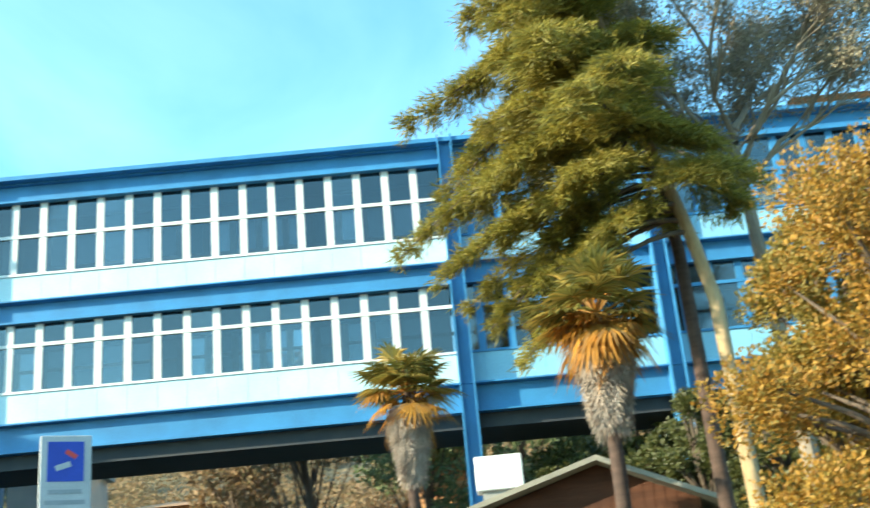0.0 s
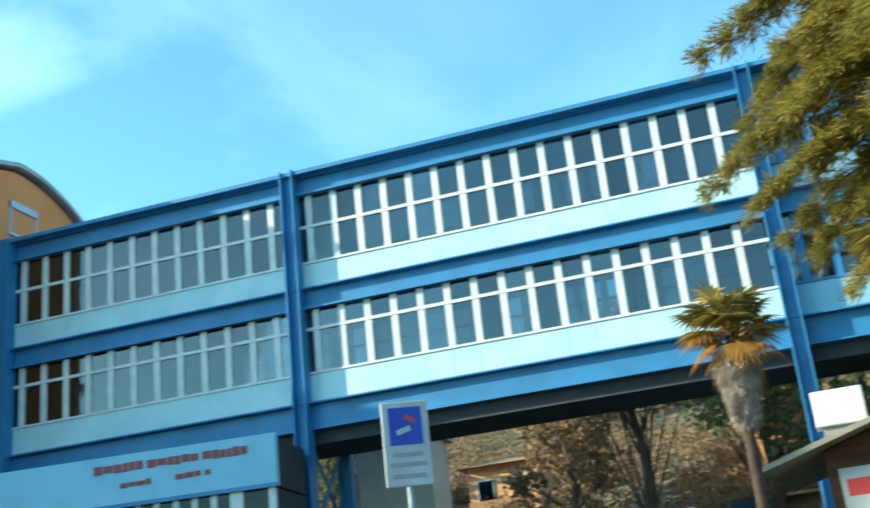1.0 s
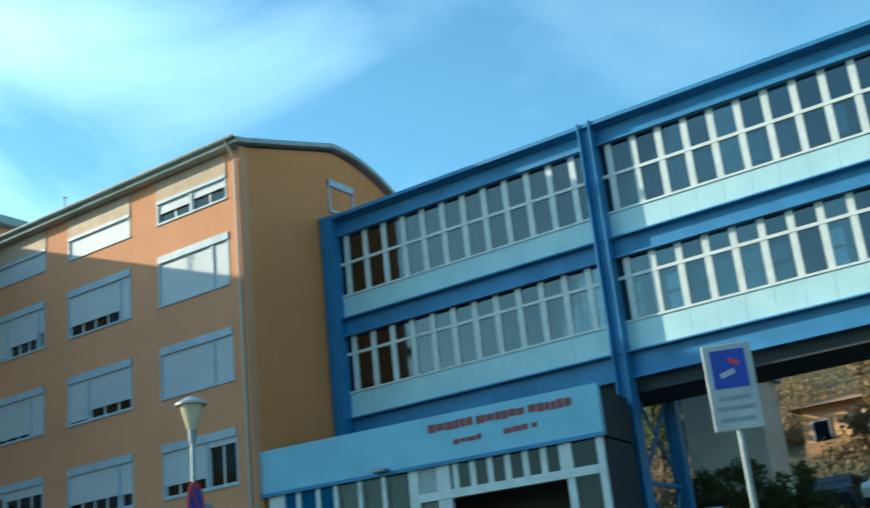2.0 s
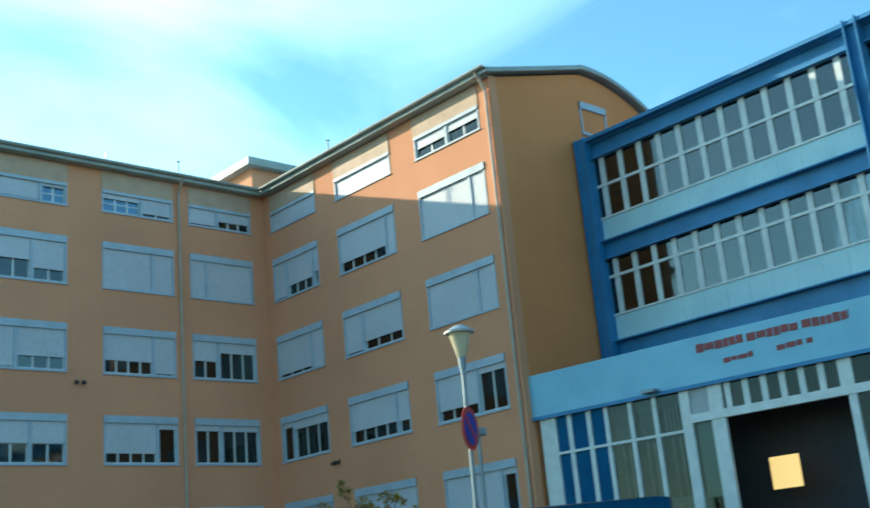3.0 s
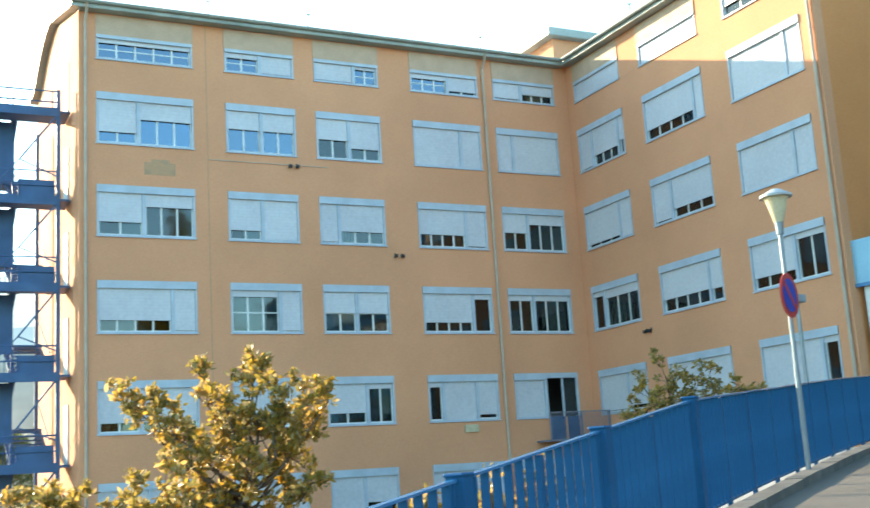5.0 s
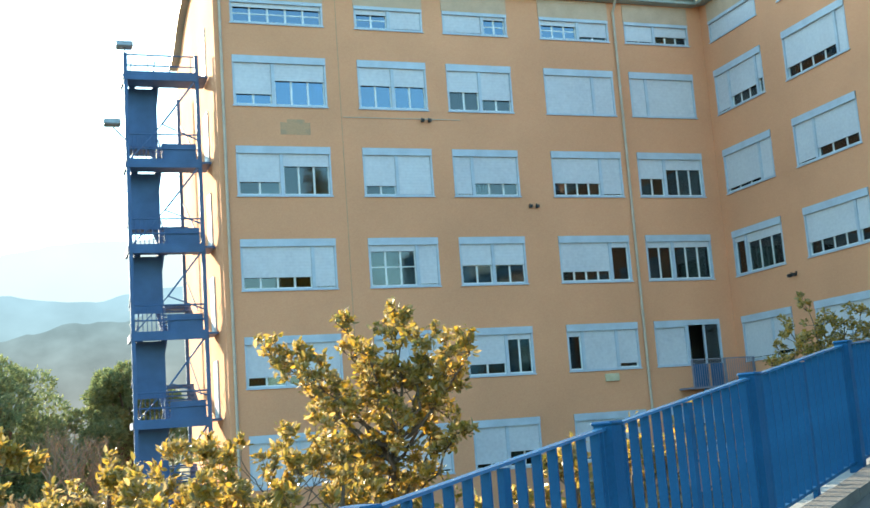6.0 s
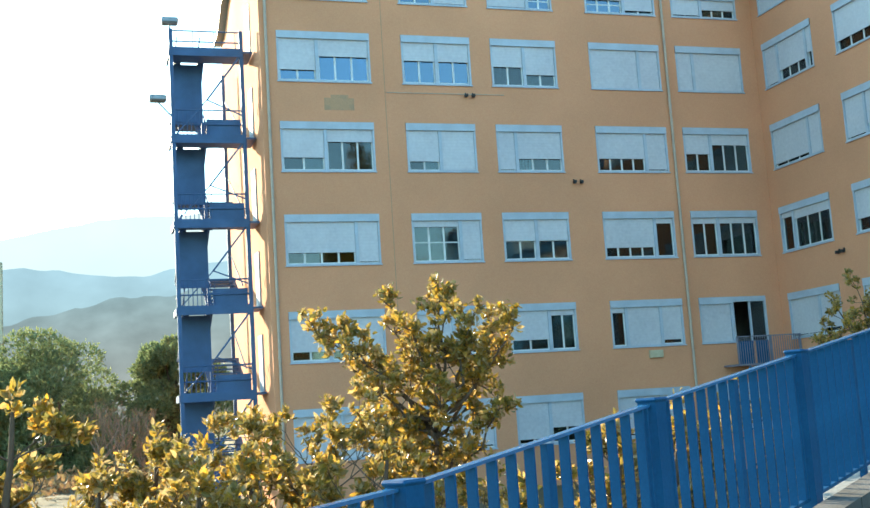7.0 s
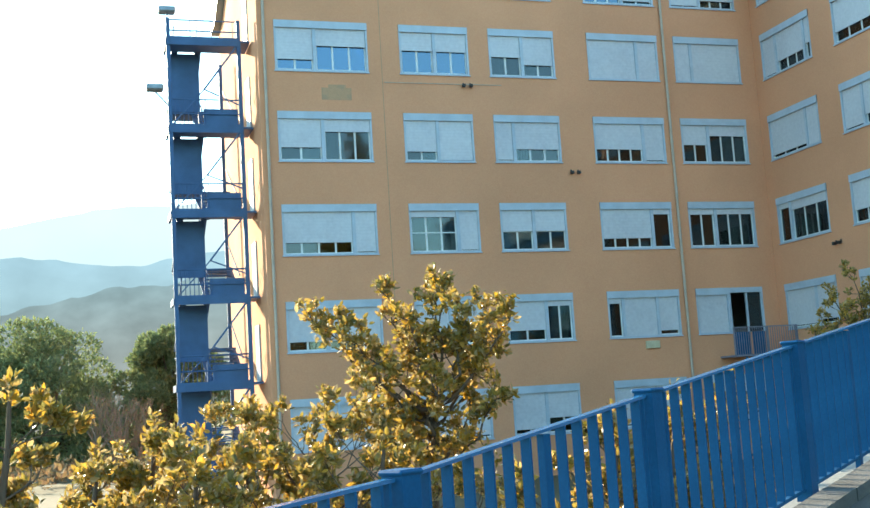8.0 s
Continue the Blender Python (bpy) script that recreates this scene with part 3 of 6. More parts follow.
# short pins of the lightning conductor on the eaves
for x, y in ((10.97, YA - 0.3), (14.89, YA - 0.3), (22.46, YA - 0.3), (XB - 0.3, 34.0)):
    pin = bar(bmesh.new(), (x, y - 0.1, TOP + 0.1), (x, y - 0.1, TOP + 0.72), 0.035, sides=6)
    bar(pin, (x - 0.1, y - 0.1, TOP + 0.7), (x + 0.1, y - 0.1, TOP + 0.74), 0.03, sides=6)
    part("roof_pin", pin, GREY_ROOF, hospital)
# eave soffits, gutters and downpipes
part("soffit", boxes((XL, XB - 0.4, YA - 0.38, YA - 0.003, TOP - 0.1, TOP - 0.04)), GREY_ROOF, hospital)
part("soffit", boxes((XB - 0.38, XB - 0.003, YG, YA - 0.4, TOP - 0.1, TOP - 0.04)), GREY_ROOF, hospital)


def gutter(a, b):
    bm = bmesh.new()
    d = (Vector(b) - Vector(a)).normalized()
    side = d.cross(Vector((0, 0, 1)))
    ring = []
    for p in (Vector(a), Vector(b)):
        row = []
        for r in (0.10, 0.085):
            for k in range(9):
                t = math.pi * k / 8
                row.append(bm.verts.new(p + side * (r * math.cos(t)) - Vector((0, 0, r * math.sin(t)))))
        ring.append(row)
    for k in range(8):
        bm.faces.new((ring[0][k], ring[0][k + 1], ring[1][k + 1], ring[1][k]))
        bm.faces.new((ring[0][9 + k + 1], ring[0][9 + k], ring[1][9 + k], ring[1][9 + k + 1]))
    for k, j in ((0, 9), (8, 17)):
        bm.faces.new((ring[0][k], ring[1][k], ring[1][j], ring[0][j]))
    return bm


part("gutter", gutter((XL - 0.3, YA - 0.5, TOP + 0.14), (XB - 0.5, YA - 0.5, TOP + 0.14)), GREY_ROOF, hospital)
part("gutter", gutter((XB - 0.5, YG - 0.3, TOP + 0.14), (XB - 0.5, YA - 0.5, TOP + 0.14)), GREY_ROOF, hospital)


def downpipe(x, y, ex, ey):
    """A downpipe at (x, y), swan-necked out to the gutter at (ex, ey), with its wall clips."""
    bm = bmesh.new()
    bar(bm, (ex, ey, TOP + 0.06), (x, y, TOP - 0.55), 0.055, sides=10)
    bar(bm, (x, y, TOP - 0.53), (x, y, E - 3.0), 0.055, sides=10)
    for k in range(10):
        z = E - 1.5 + k * 1.85
        bar(bm, (x, y, z), (x, y, z + 0.05), 0.068, sides=10)
    return part("downpipe", bm, PIPE, hospital, smooth=False)


downpipe(XL + 0.22, YA - 0.08, XL + 0.22, YA - 0.5)
downpipe(22.62, YA - 0.08, 22.62, YA - 0.5)
downpipe(XB - 0.08, YG + 0.16, XB - 0.5, YG + 0.16)
pent = boxes((29.2, 36.0, 43.5, 50.0, TOP + 0.3, E + 20.3))
part("roof_housing", pent, ORANGE, hospital)
part("roof_housing_lid", boxes((28.75, 36.4, 43.05, 50.4, E + 20.3, E + 20.72), bevel=0.03), GREY_ROOF, hospital)
for x in (9.3, 12.8, 19.4):
    part("roof_rod", boxes((x - 0.02, x + 0.02, YA - 0.2, YA - 0.16, TOP + 0.2, TOP + 0.62)), GALVANISED, hospital)
part("roof_rod", boxes((XB - 0.2, XB - 0.16, 32.0, 32.04, TOP + 0.2, TOP + 0.6)), GALVANISED, hospital)
# expansion joint, cable, patch and small fittings on the face
part("wall_joint", boxes((10.93, 10.955, YA - 0.004, YA + 0.0, E - 2.5, TOP - 0.15)), WALL_STAIN, hospital)
part("cable", boxes((11.0, 15.6, YA - 0.03, YA - 0.012, E + 11.74, E + 11.765)), PIPE, hospital)
part("grey_patch", boxes((8.65, 9.75, YA - 0.006, YA - 0.001, E + 11.05, E + 11.5), (8.9, 9.55, YA - 0.008, YA - 0.001, E + 11.5, E + 11.62)), WALL_STAIN, hospital)
part("wall_box", boxes((20.75, 21.33, YA - 0.1, YA, E + 1.55, E + 1.84), bevel=0.015), LAMP_GLASS, hospital)


def floodlights(x, y, z, ang):
    f = Matrix.Translation((x, y, z)) @ Matrix.Rotation(ang, 4, "Z")
    for dx in (-0.14, 0.14):
        bm = bmesh.new()
        box(bm, dx - 0.06, dx + 0.06, -0.2, -0.04, -0.06, 0.06, bevel=0.02, m=f)
        box(bm, dx - 0.02, dx + 0.02, -0.05, 0.0, 0.0, 0.12, m=f)
        part("floodlight", bm, BLACK, hospital)


floodlights(14.2, YA, E + 11.68, 0)
floodlights(18.35, YA, E + 8.38, 0)
floodlights(XB, 35.0, E + 4.9, radians(-90))


# segments of each window: share of the width, how far the shutter is down, number of panes
WIN_A = [
    [[(1.0, 0.15, 5)], [(0.5, 0.2, 2), (0.5, 0.88, 2)], [(0.62, 0.88, 2), (0.38, 0.1, 2)], [(0.55, 0.2, 3), (0.45, 0.75, 2)], [(0.45, 0.84, 2), (0.55, 0.5, 3)]],
    [[(0.42, 0.72, 2), (0.58, 0.38, 3)], [(0.5, 0.42, 2), (0.5, 0.42, 2)], [(0.5, 0.5, 2), (0.5, 0.68, 2)], [(0.7, 1, 0), (0.3, 1, 0)], [(0.24, 1, 0), (0.76, 1, 0)]],
    [[(0.47, 0.66, 2), (0.53, 0.27, 3)], [(0.48, 0.74, 2), (0.52, 0.95, 2)], [(0.28, 0.93, 1), (0.72, 0.66, 3)], [(0.7, 0.64, 4), (0.3, 0.92, 1)], [(0.4, 0.5, 2), (0.6, 0.25, 3)]],
    [[(0.76, 0.7, 4), (0.24, 0.93, 1)], [(0.7, 0.12, 3), (0.3, 0.93, 1)], [(0.5, 0.5, 2), (0.5, 0.5, 2)], [(0.73, 0.72, 4), (0.27, 0.1, 1)], [(0.4, 0.12, 2), (0.6, 0.12, 3)]],
    [[(0.42, 0.75, 2), (0.58, 0.75, 3)], [(0.5, 0.66, 2), (0.5, 0.8, 2)], [(0.6, 0.7, 2), (0.4, 0.1, 2)], [(0.2, 0.1, 1), (0.5, 1, 0), (0.3, 0.85, 1)], [(1.0, 1, 0)]],
    [[(0.5, 1, 0), (0.5, 1, 0)], [(0.5, 1, 0), (0.5, 0.9, 2)], [(0.5, 0.85, 2), (0.5, 0.6, 2)], [(0.6, 0.9, 2), (0.4, 1, 0)], [(0.5, 1, 0), (0.5, 1, 0)]]]
WIN_B = [
    [[(1.0, 1, 0)], [(1.0, 1, 0)], [(0.5, 0.45, 2), (0.5, 0.35, 2)]],
    [[(0.28, 0.93, 1), (0.6, 0.7, 3), (0.12, 0.6, 1)], [(0.85, 0.72, 4), (0.15, 1, 0)], [(0.78, 1, 0), (0.22, 1, 0)]],
    [[(0.75, 0.88, 3), (0.25, 0.95, 1)], [(0.32, 0.92, 1), (0.68, 0.74, 3)], [(0.75, 1, 0), (0.25, 1, 0)]],
    [[(0.25, 0.1, 1), (0.75, 0.2, 3)], [(0.8, 0.66, 4), (0.2, 0.68, 1)], [(0.6, 0.72, 3), (0.4, 0.1, 2)]],
    [[(0.6, 0.92, 2), (0.4, 0.85, 1)], [(0.5, 1, 0), (0.5, 1, 0)], [(0.8, 1, 0), (0.2, 0.1, 1)]],
    [[(0.5, 1, 0), (0.5, 1, 0)], [(0.5, 1, 0), (0.5, 1, 0)], [(0.5, 1, 0), (0.5, 1, 0)]]]
SKY_PANES = {(0, 0): (0,), (0, 1): (0,), (0, 2): (1,), (0, 3): (0,), (1, 0): (0, 1), (1, 1): (0, 1)}     # panes that mirror the sky
rnd = random.Random(7)


def shutter_panel(bm, x0, x1, y, z0, z1, m):
    """A roller shutter of interlocking slats, as a pleated sheet with a bottom rail."""
    n = max(2, int((z1 - z0) / 0.11))
    prev = None
    for i in range(n + 1):
        for k in (0, 1):
            z = z1 - (z1 - z0) * (i + 0.8 * k) / n if i < n else z0
            yy = y + (0.0 if k else 0.0015)
            row = [bm.verts.new(m @ Vector((x0, yy, z))), bm.verts.new(m @ Vector((x1, yy, z)))]
            if prev:
                bm.faces.new((prev[0], prev[1], row[1], row[0]))
            prev = row
            if i == n:
                break
    box(bm, x0, x1, y - 0.012, y + 0.02, z0 - 0.05, z0, m=m)


def make_window(u0, u1, z0, z1, segs, m, attic=False, sky_segs=(), cross=False):
    """A window in its opening: surround, shutter box, posts, then shutters and panes for each segment."""
    head = 0.13 if attic else 0.27
    j = 0.07
    win = part("window", ring_frame(u0, u1, -0.02, 0.16, z0, z1, j, 0.05, m), FRAME_BLUE, hospital)
    inner0, inner1 = u0 + j, u1 - j
    zb, zt = z0 + 0.05, z1 - head
    x = inner0
    seg_spans = []
    for i, (share, drop, panes) in enumerate(segs):
        x1_ = x + (inner1 - inner0) * share
        a, b = x, x1_
        if i < len(segs) - 1:
            part("window_post", box(bmesh.new(), b - 0.06, b + 0.06, -0.012, 0.15, zb, zt, m=m), FRAME_BLUE, win)
            b -= 0.06
        if i > 0:
            a += 0.06
        seg_spans.append((a, b, drop, panes))
        x = x1_
    for a, b, drop, p in seg_spans:
        if p:
            part("sash", ring_frame(a, b, 0.08, 0.13, zb, zt, 0.045, 0.05, m), WHITE_PAINT, win)
            for k in range(1, p):
                xm = a + (b - a) * k / p
                part("mullion", box(bmesh.new(), xm - 0.035, xm + 0.035, 0.085, 0.128, zb + 0.05, zt - 0.045, m=m), WHITE_PAINT, win)
    if cross:
        for a, b, drop, p in seg_spans:
            if p > 1:
                zm = zb + (zt - zb) * 0.47
                part("glazing_bar", box(bmesh.new(), a + 0.045, b - 0.045, 0.09, 0.126, zm - 0.02, zm + 0.02, m=m), WHITE_PAINT, win)
    hb = bmesh.new()
    box(hb, u0, u1, -0.045, 0.22, z1 - head, z1, m=m)
    box(hb, u0 + 0.02, u1 - 0.02, -0.055, -0.04, z1 - head, z1 - head + 0.035, m=m)
    part("shutter_box", hb, FRAME_BLUE, win)
    sl = bmesh.new()
    box(sl, u0 - 0.03, u1 + 0.03, -0.05, -0.003, z0 - 0.035, z0 + 0.005, m=m)
    part("sill", sl, FRAME_BLUE, win)
    for si, (a, b, drop, panes) in enumerate(seg_spans):
        h = zt - zb
        if drop > 0.02:
            sb = bmesh.new()
            shutter_panel(sb, a + 0.005, b - 0.005, 0.03, zt - h * drop + (0.05 if drop >= 1 else 0), zt, m)
            part("shutter", sb, SHUTTER, win)
        if panes:
            for k in range(panes):
                g0, g1 = a + (b - a) * k / panes + 0.036, a + (b - a) * (k + 1) / panes - 0.036
                pane = part("pane", box(bmesh.new(), g0, g1, 0.10, 0.108, zb + 0.05, zt - 0.045, m=m), GLASS_SKY if si in sky_segs else GLASS, win)
                pane.visible_shadow = False
            if si not in sky_segs and rnd.random() < 0.09:
                cb = bmesh.new()
                c0 = a + (b - a) * rnd.choice((0.0, 0.35, 0.6))
                c1 = min(b, c0 + (b - a) * rnd.uniform(0.3, 0.5))
                nfold = 10
                pr = None
                for k in range(nfold + 1):
                    xx = c0 + (c1 - c0) * k / nfold
                    yy = 0.24 + (0.05 if k % 2 else 0)
                    row = [cb.verts.new(m @ Vector((xx, yy, zb))), cb.verts.new(m @ Vector((xx, yy, zt)))]
                    if pr:
                        cb.faces.new((pr[0], row[0], row[1], pr[1]))
                    pr = row
                part("curtain", cb, CURTAIN, win)
    return win


for r, (a, b) in enumerate(ROWS):
    for c, (u0, u1) in enumerate(COLS_A):
        if (r, c) == (4, 4):
            make_window(u0, u0 + 1.45, E + b, E + a, WIN_A[r][c], M_A)
        else:
            make_window(u0, u1, E + b, E + a, WIN_A[r][c], M_A, attic=r == 0, sky_segs=SKY_PANES.get((r, c), ()), cross=r == 0 or (r == 3 and c in (1, 2)))
    for c, (y0, y1) in enumerate(COLS_B):
        make_window(-y0, -y1, E + b, E + a, WIN_B[r][c], M_B, attic=r == 0)

for c, (u0, u1) in enumerate(COLS_A):
    part("attic_panel", box(bmesh.new(), u0 - 0.02, u1 + 0.02, -0.03, -0.002, E + 16.1, E + 16.86, m=M_A), ATTIC_PANEL, hospital)
for c, (y0, y1) in enumerate(COLS_B):
    part("attic_panel", box(bmesh.new(), -y0 - 0.02, -y1 + 0.02, -0.03, -0.002, E + 16.1, E + 16.86, m=M_B), ATTIC_PANEL, hospital)
make_window(31.55, 33.05, E + 15.75, E + 17.05, [(1.0, 1, 0)], Matrix.Translation((0, YG - 0.03, 0)))

# balcony door beside the corner, standing open, and its walkway
dz0, dz1 = E + 2.0, E + 3.78
door = part("balcony_door", boxes((24.55, 24.63, YA - 0.02, YA + 0.16, dz0, dz1), (26.03, 26.1, YA - 0.02, YA + 0.16, dz0, dz1), (24.63, 26.03, YA - 0.02, YA + 0.2, dz1 - 0.2, dz1), (25.35, 25.43, YA + 0.05, YA + 0.12, dz0, dz1 - 0.2)), FRAME_BLUE, hospital, "pale blue balcony door standing half open")
g_ = part("pane", boxes((25.43, 26.03, YA + 0.08, YA + 0.09, dz0 + 0.06, dz1 - 0.2)), GLASS, door)
g_.visible_shadow = False
walkway = thing("balcony", "blue steel balcony under the open corner door", "balcony")
part("balcony_floor", boxes((23.95, XB - 0.01, YA - 1.1, YA - 0.01, E + 1.03, E + 1.1)), RAIL_GREY, walkway)
part("handrail", boxes((23.95, XB - 0.01, YA - 1.1, YA - 1.05, E + 2.12, E + 2.16)), RAIL_GREY, walkway)
for k in range(1, 28):
    part("baluster", boxes((23.98 + 0.1 * k - 0.011, 23.98 + 0.1 * k + 0.011, YA - 1.085, YA - 1.065, E + 1.1, E + 2.12)), RAIL_GREY, walkway)
for x0, x1, zt in ((24.63, 25.33, 2.02), (25.45, 26.03, 2.02)):
    part("door_panel", boxes((x0, x1, YA - 0.03, YA - 0.004, E + 1.1, E + zt), bevel=0.006), FENCE_BLUE, door)
for x in (23.95, 25.4, XB - 0.07):
    part("stanchion", boxes((x, x + 0.05, YA - 1.11, YA - 1.04, E + 1.1, E + 2.12)), RAIL_GREY, walkway)
for x in (24.5, 26.4):
    part("bracket", strut(bmesh.new(), (x, YA, E + 0.2), (x, YA - 1.0, E + 0.99), 0.06, 0.06), STEEL_BLUE, walkway)

# ---- fire escape at the end of the first wing ----
tower = thing("fire_escape_tower", "dark blue steel fire escape tower against the end wall", "stairs")
TX0, TX1, TY0, TY1 = 3.35, 6.0, 40.6, 46.2
for x in (TX0, TX1 - 0.12):
    for y in (TY0, TY1 - 0.12):
        x += 0.46 if x == TX0 and y > TY0 else 0
        part("column", boxes((x, x + 0.14, y, y + 0.14, E - 3.0, E + 14.4), bevel=0.01), TOWER_BLUE, tower)
LEVELS = [13.55, 10.3, 7.2, 4.1, 1.05, -1.95]
for i, z in enumerate(LEVELS):
    zz = E + z
    part("landing", boxes((TX0, TX1 + 0.36, TY0, TY0 + 1.35, zz, zz + 0.07)), TOWER_BLUE, tower)
    part("landing", boxes((TX0 + 0.46, TX1, TY1 - 1.3, TY1, zz - 1.55, zz - 1.48)), TOWER_BLUE, tower)
    part("edge_beam", boxes((TX0, TX1, TY0 - 0.03, TY0 + 0.05, zz - 0.16, zz + 0.16)), TOWER_BLUE, tower)
    part("edge_beam", boxes((TX0 - 0.03, TX0 + 0.05, TY0 + 0.05, TY0 + 1.35, zz - 0.14, zz + 0.1)), TOWER_BLUE, tower)
    for h in ((0.4, 0.8) if i == 0 else (0.55, 1.08)):
        part("rail", bar(bmesh.new(), (TX0 + 0.07, TY0 + 0.07, zz + h), (TX1, TY0 + 0.07, zz + h), 0.028, sides=6), TOWER_BLUE, tower)
        part("rail", bar(bmesh.new(), (TX0 + 0.07, TY0 + 0.07, zz + h), (TX0 + 0.07, TY0 + 1.35, zz + h), 0.025, sides=6), TOWER_BLUE, tower)
    for k in range(1, 16):
        x = TX0 + 0.1 + (TX1 - TX0 - 0.2) * k / 16
        if (i == 0 and k % 5 == 0) or (i > 0 and k <= 8):
            part("baluster", bar(bmesh.new(), (x, TY0 + 0.07, zz), (x, TY0 + 0.07, zz + (0.8 if i == 0 else 1.08)), 0.014, sides=5), TOWER_BLUE, tower)
    if i in (1, 2, 3, 4):
        part("railing_sheet", boxes((TX0 + 1.25, TX1 - 0.16, TY0 + 0.1, TY0 + 0.12, zz + 0.16, zz + 0.75)), TOWER_BLUE, tower)
    if i < len(LEVELS) - 1:
        drop = z - LEVELS[i + 1]
        fb = bmesh.new()
        y_a, y_b = TY0 + 1.35, TY1 - 1.3
        for x0, x1, za, zb in ((TX0 + 0.4, TX0 + 1.25, zz, zz - drop / 2), (TX0 + 1.35, TX1 - 0.15, zz - drop, zz - drop / 2)):
            n = 9
            for k in range(n):
                y = y_a + (y_b - y_a) * (k + 0.5) / n
                z_ = za + (zb - za) * (k + 0.5) / n
                box(fb, x0, x1, y - 0.15, y + 0.15, z_ - 0.03, z_ + 0.02)
            for xs in (x0, x1):
                strut(fb, (xs, y_a, za), (xs, y_b, zb), 0.24, 0.05)
                bar(fb, (xs, y_a, za + 1.0), (xs, y_b, zb + 1.0), 0.025, sides=6)
        part("flight", fb, TOWER_BLUE, tower)
        # the closed sheet beside the flights on one half of each storey
        part("side_sheet", boxes((TX0 + 0.14, TX0 + 1.22, TY0 + 1.36, TY0 + 1.39, zz - drop + 0.95, zz - 0.1)), TOWER_BLUE, tower)
        db = bmesh.new()
        strut(db, (TX0 + 1.3, TY0 + 0.06, zz - drop * 0.55), (TX1 - 0.1, TY0 + 0.06, zz - 0.1), 0.09, 0.06)
        strut(db, (TX0 + 0.1, TY0 + 0.06, zz - drop + 0.1), (TX0 + 1.3, TY0 + 0.06, zz - drop * 0.55), 0.06, 0.04)
        strut(db, (TX0 + 1.3, TY0 + 0.06, zz - drop * 0.55), (TX1 - 0.1, TY0 + 0.06, zz - drop + 0.9), 0.05, 0.04)
        strut(db, (TX0 + 1.24, TY0 + 1.4, zz - drop), (TX0 + 1.24, TY0 + 1.4, zz), 0.07, 0.07)
        part("brace", db, TOWER_BLUE, tower)
for z, xo in ((14.56, 0.0), (11.65, -0.5)):
    lampb = boxes((TX0 - 0.25 + xo, TX0 + 0.35 + xo, TY0 - 0.2, TY0 + 0.25, E + z, E + z + 0.22), bevel=0.05)
    strut(lampb, (TX0 + 0.05, TY0 + 0.05, E + z - 0.55), (TX0 + 0.05 + xo, TY0 + 0.05, E + z), 0.05, 0.05)
    part("floodlight", lampb, GALVANISED, tower, "grey floodlight on a short bracket")
for z in LEVELS[:-1]:
    part("exit_door", boxes((XL - 0.05, XL - 0.003, 41.2, 42.1, E + z + 0.1, E + z + 2.15)), FRAME_BLUE, tower)

# ---- footbridge ----
XR = 31.2
bridge = thing("footbridge", "two-storey blue steel and glass footbridge on posts", "footbridge")
BAYS = [(24.6, 13.85), (13.85, -0.55), (-0.55, -6.4), (-6.4, -16.5)]
Y0, Y1, W_ = -16.5, 24.93, 3.0
part("bridge_roof", boxes((XR - 0.32, XR + W_ + 0.2, Y0, Y1, E + 15.06, E + 15.2), bevel=0.01), STEEL_BLUE, bridge)
for z0, z1 in ((14.42, 15.06), (10.62, 11.28), (6.85, 7.66)):
    zc = E + z0
    zt = E + z1
    for xs in (XR, XR + W_ - 0.25):
        part("beam", isection("y", Y0, Y1, xs + 0.11, (zc + zt) / 2, 0.34, zt - zc), STEEL_BLUE, bridge)
for z in (7.5, 11.1):
    part("deck", boxes((XR + 0.3, XR + W_ - 0.3, Y0, Y1, E + z - 0.25, E + z)), ROOM, bridge)
for z in (11.24, 7.62):
    part("ledge", boxes((XR - 0.17, XR - 0.062, Y0, Y1, E + z, E + z + 0.055), bevel=0.008), STEEL_BLUE, bridge)
for z in (14.42, 10.6):
    part("head_rail", boxes((XR - 0.12, XR - 0.062, Y0, Y1, E + z, E + z + 0.06)), STEEL_BLUE, bridge)
part("underside", boxes((XR + 0.3, XR + W_ - 0.26, Y0, Y1, E + 6.45, E + 7.2)), SHADE_STEEL, bridge)
for y in (24.6, 13.85, -0.55, -6.4):
    low = ground_z(XR, y) - 0.3
    for xs in (XR, XR + W_):
        part("post", isection("z", low, E + 15.26, xs - 0.12 if xs == XR else xs - 0.02, y, 0.52 if xs == XR else 0.36, 0.44), STEEL_BLUE, bridge)
for y in (13.85, -0.55):
    low = ground_z(XR, y)
    for za, zb in ((low + 0.4, low + 3.2), (low + 3.3, E + 6.7)):
        for a, b in (((XR + 0.15, za), (XR + W_ - 0.2, zb)), ((XR + 0.15, zb), (XR + W_ - 0.2, za))):
            part("brace", strut(bmesh.new(), (a[0], y, a[1]), (b[0], y, b[1]), 0.09, 0.06), STEEL_BLUE, bridge)
    part("brace", boxes((XR + 0.15, XR + W_ - 0.2, y - 0.06, y + 0.06, low + 3.2, low + 3.32)), STEEL_BLUE, bridge)
part("end_frame", boxes((XR - 0.3, XR + 0.3, 24.4, 24.94, E + 5.8, E + 15.26), bevel=0.02), STEEL_BLUE, bridge)
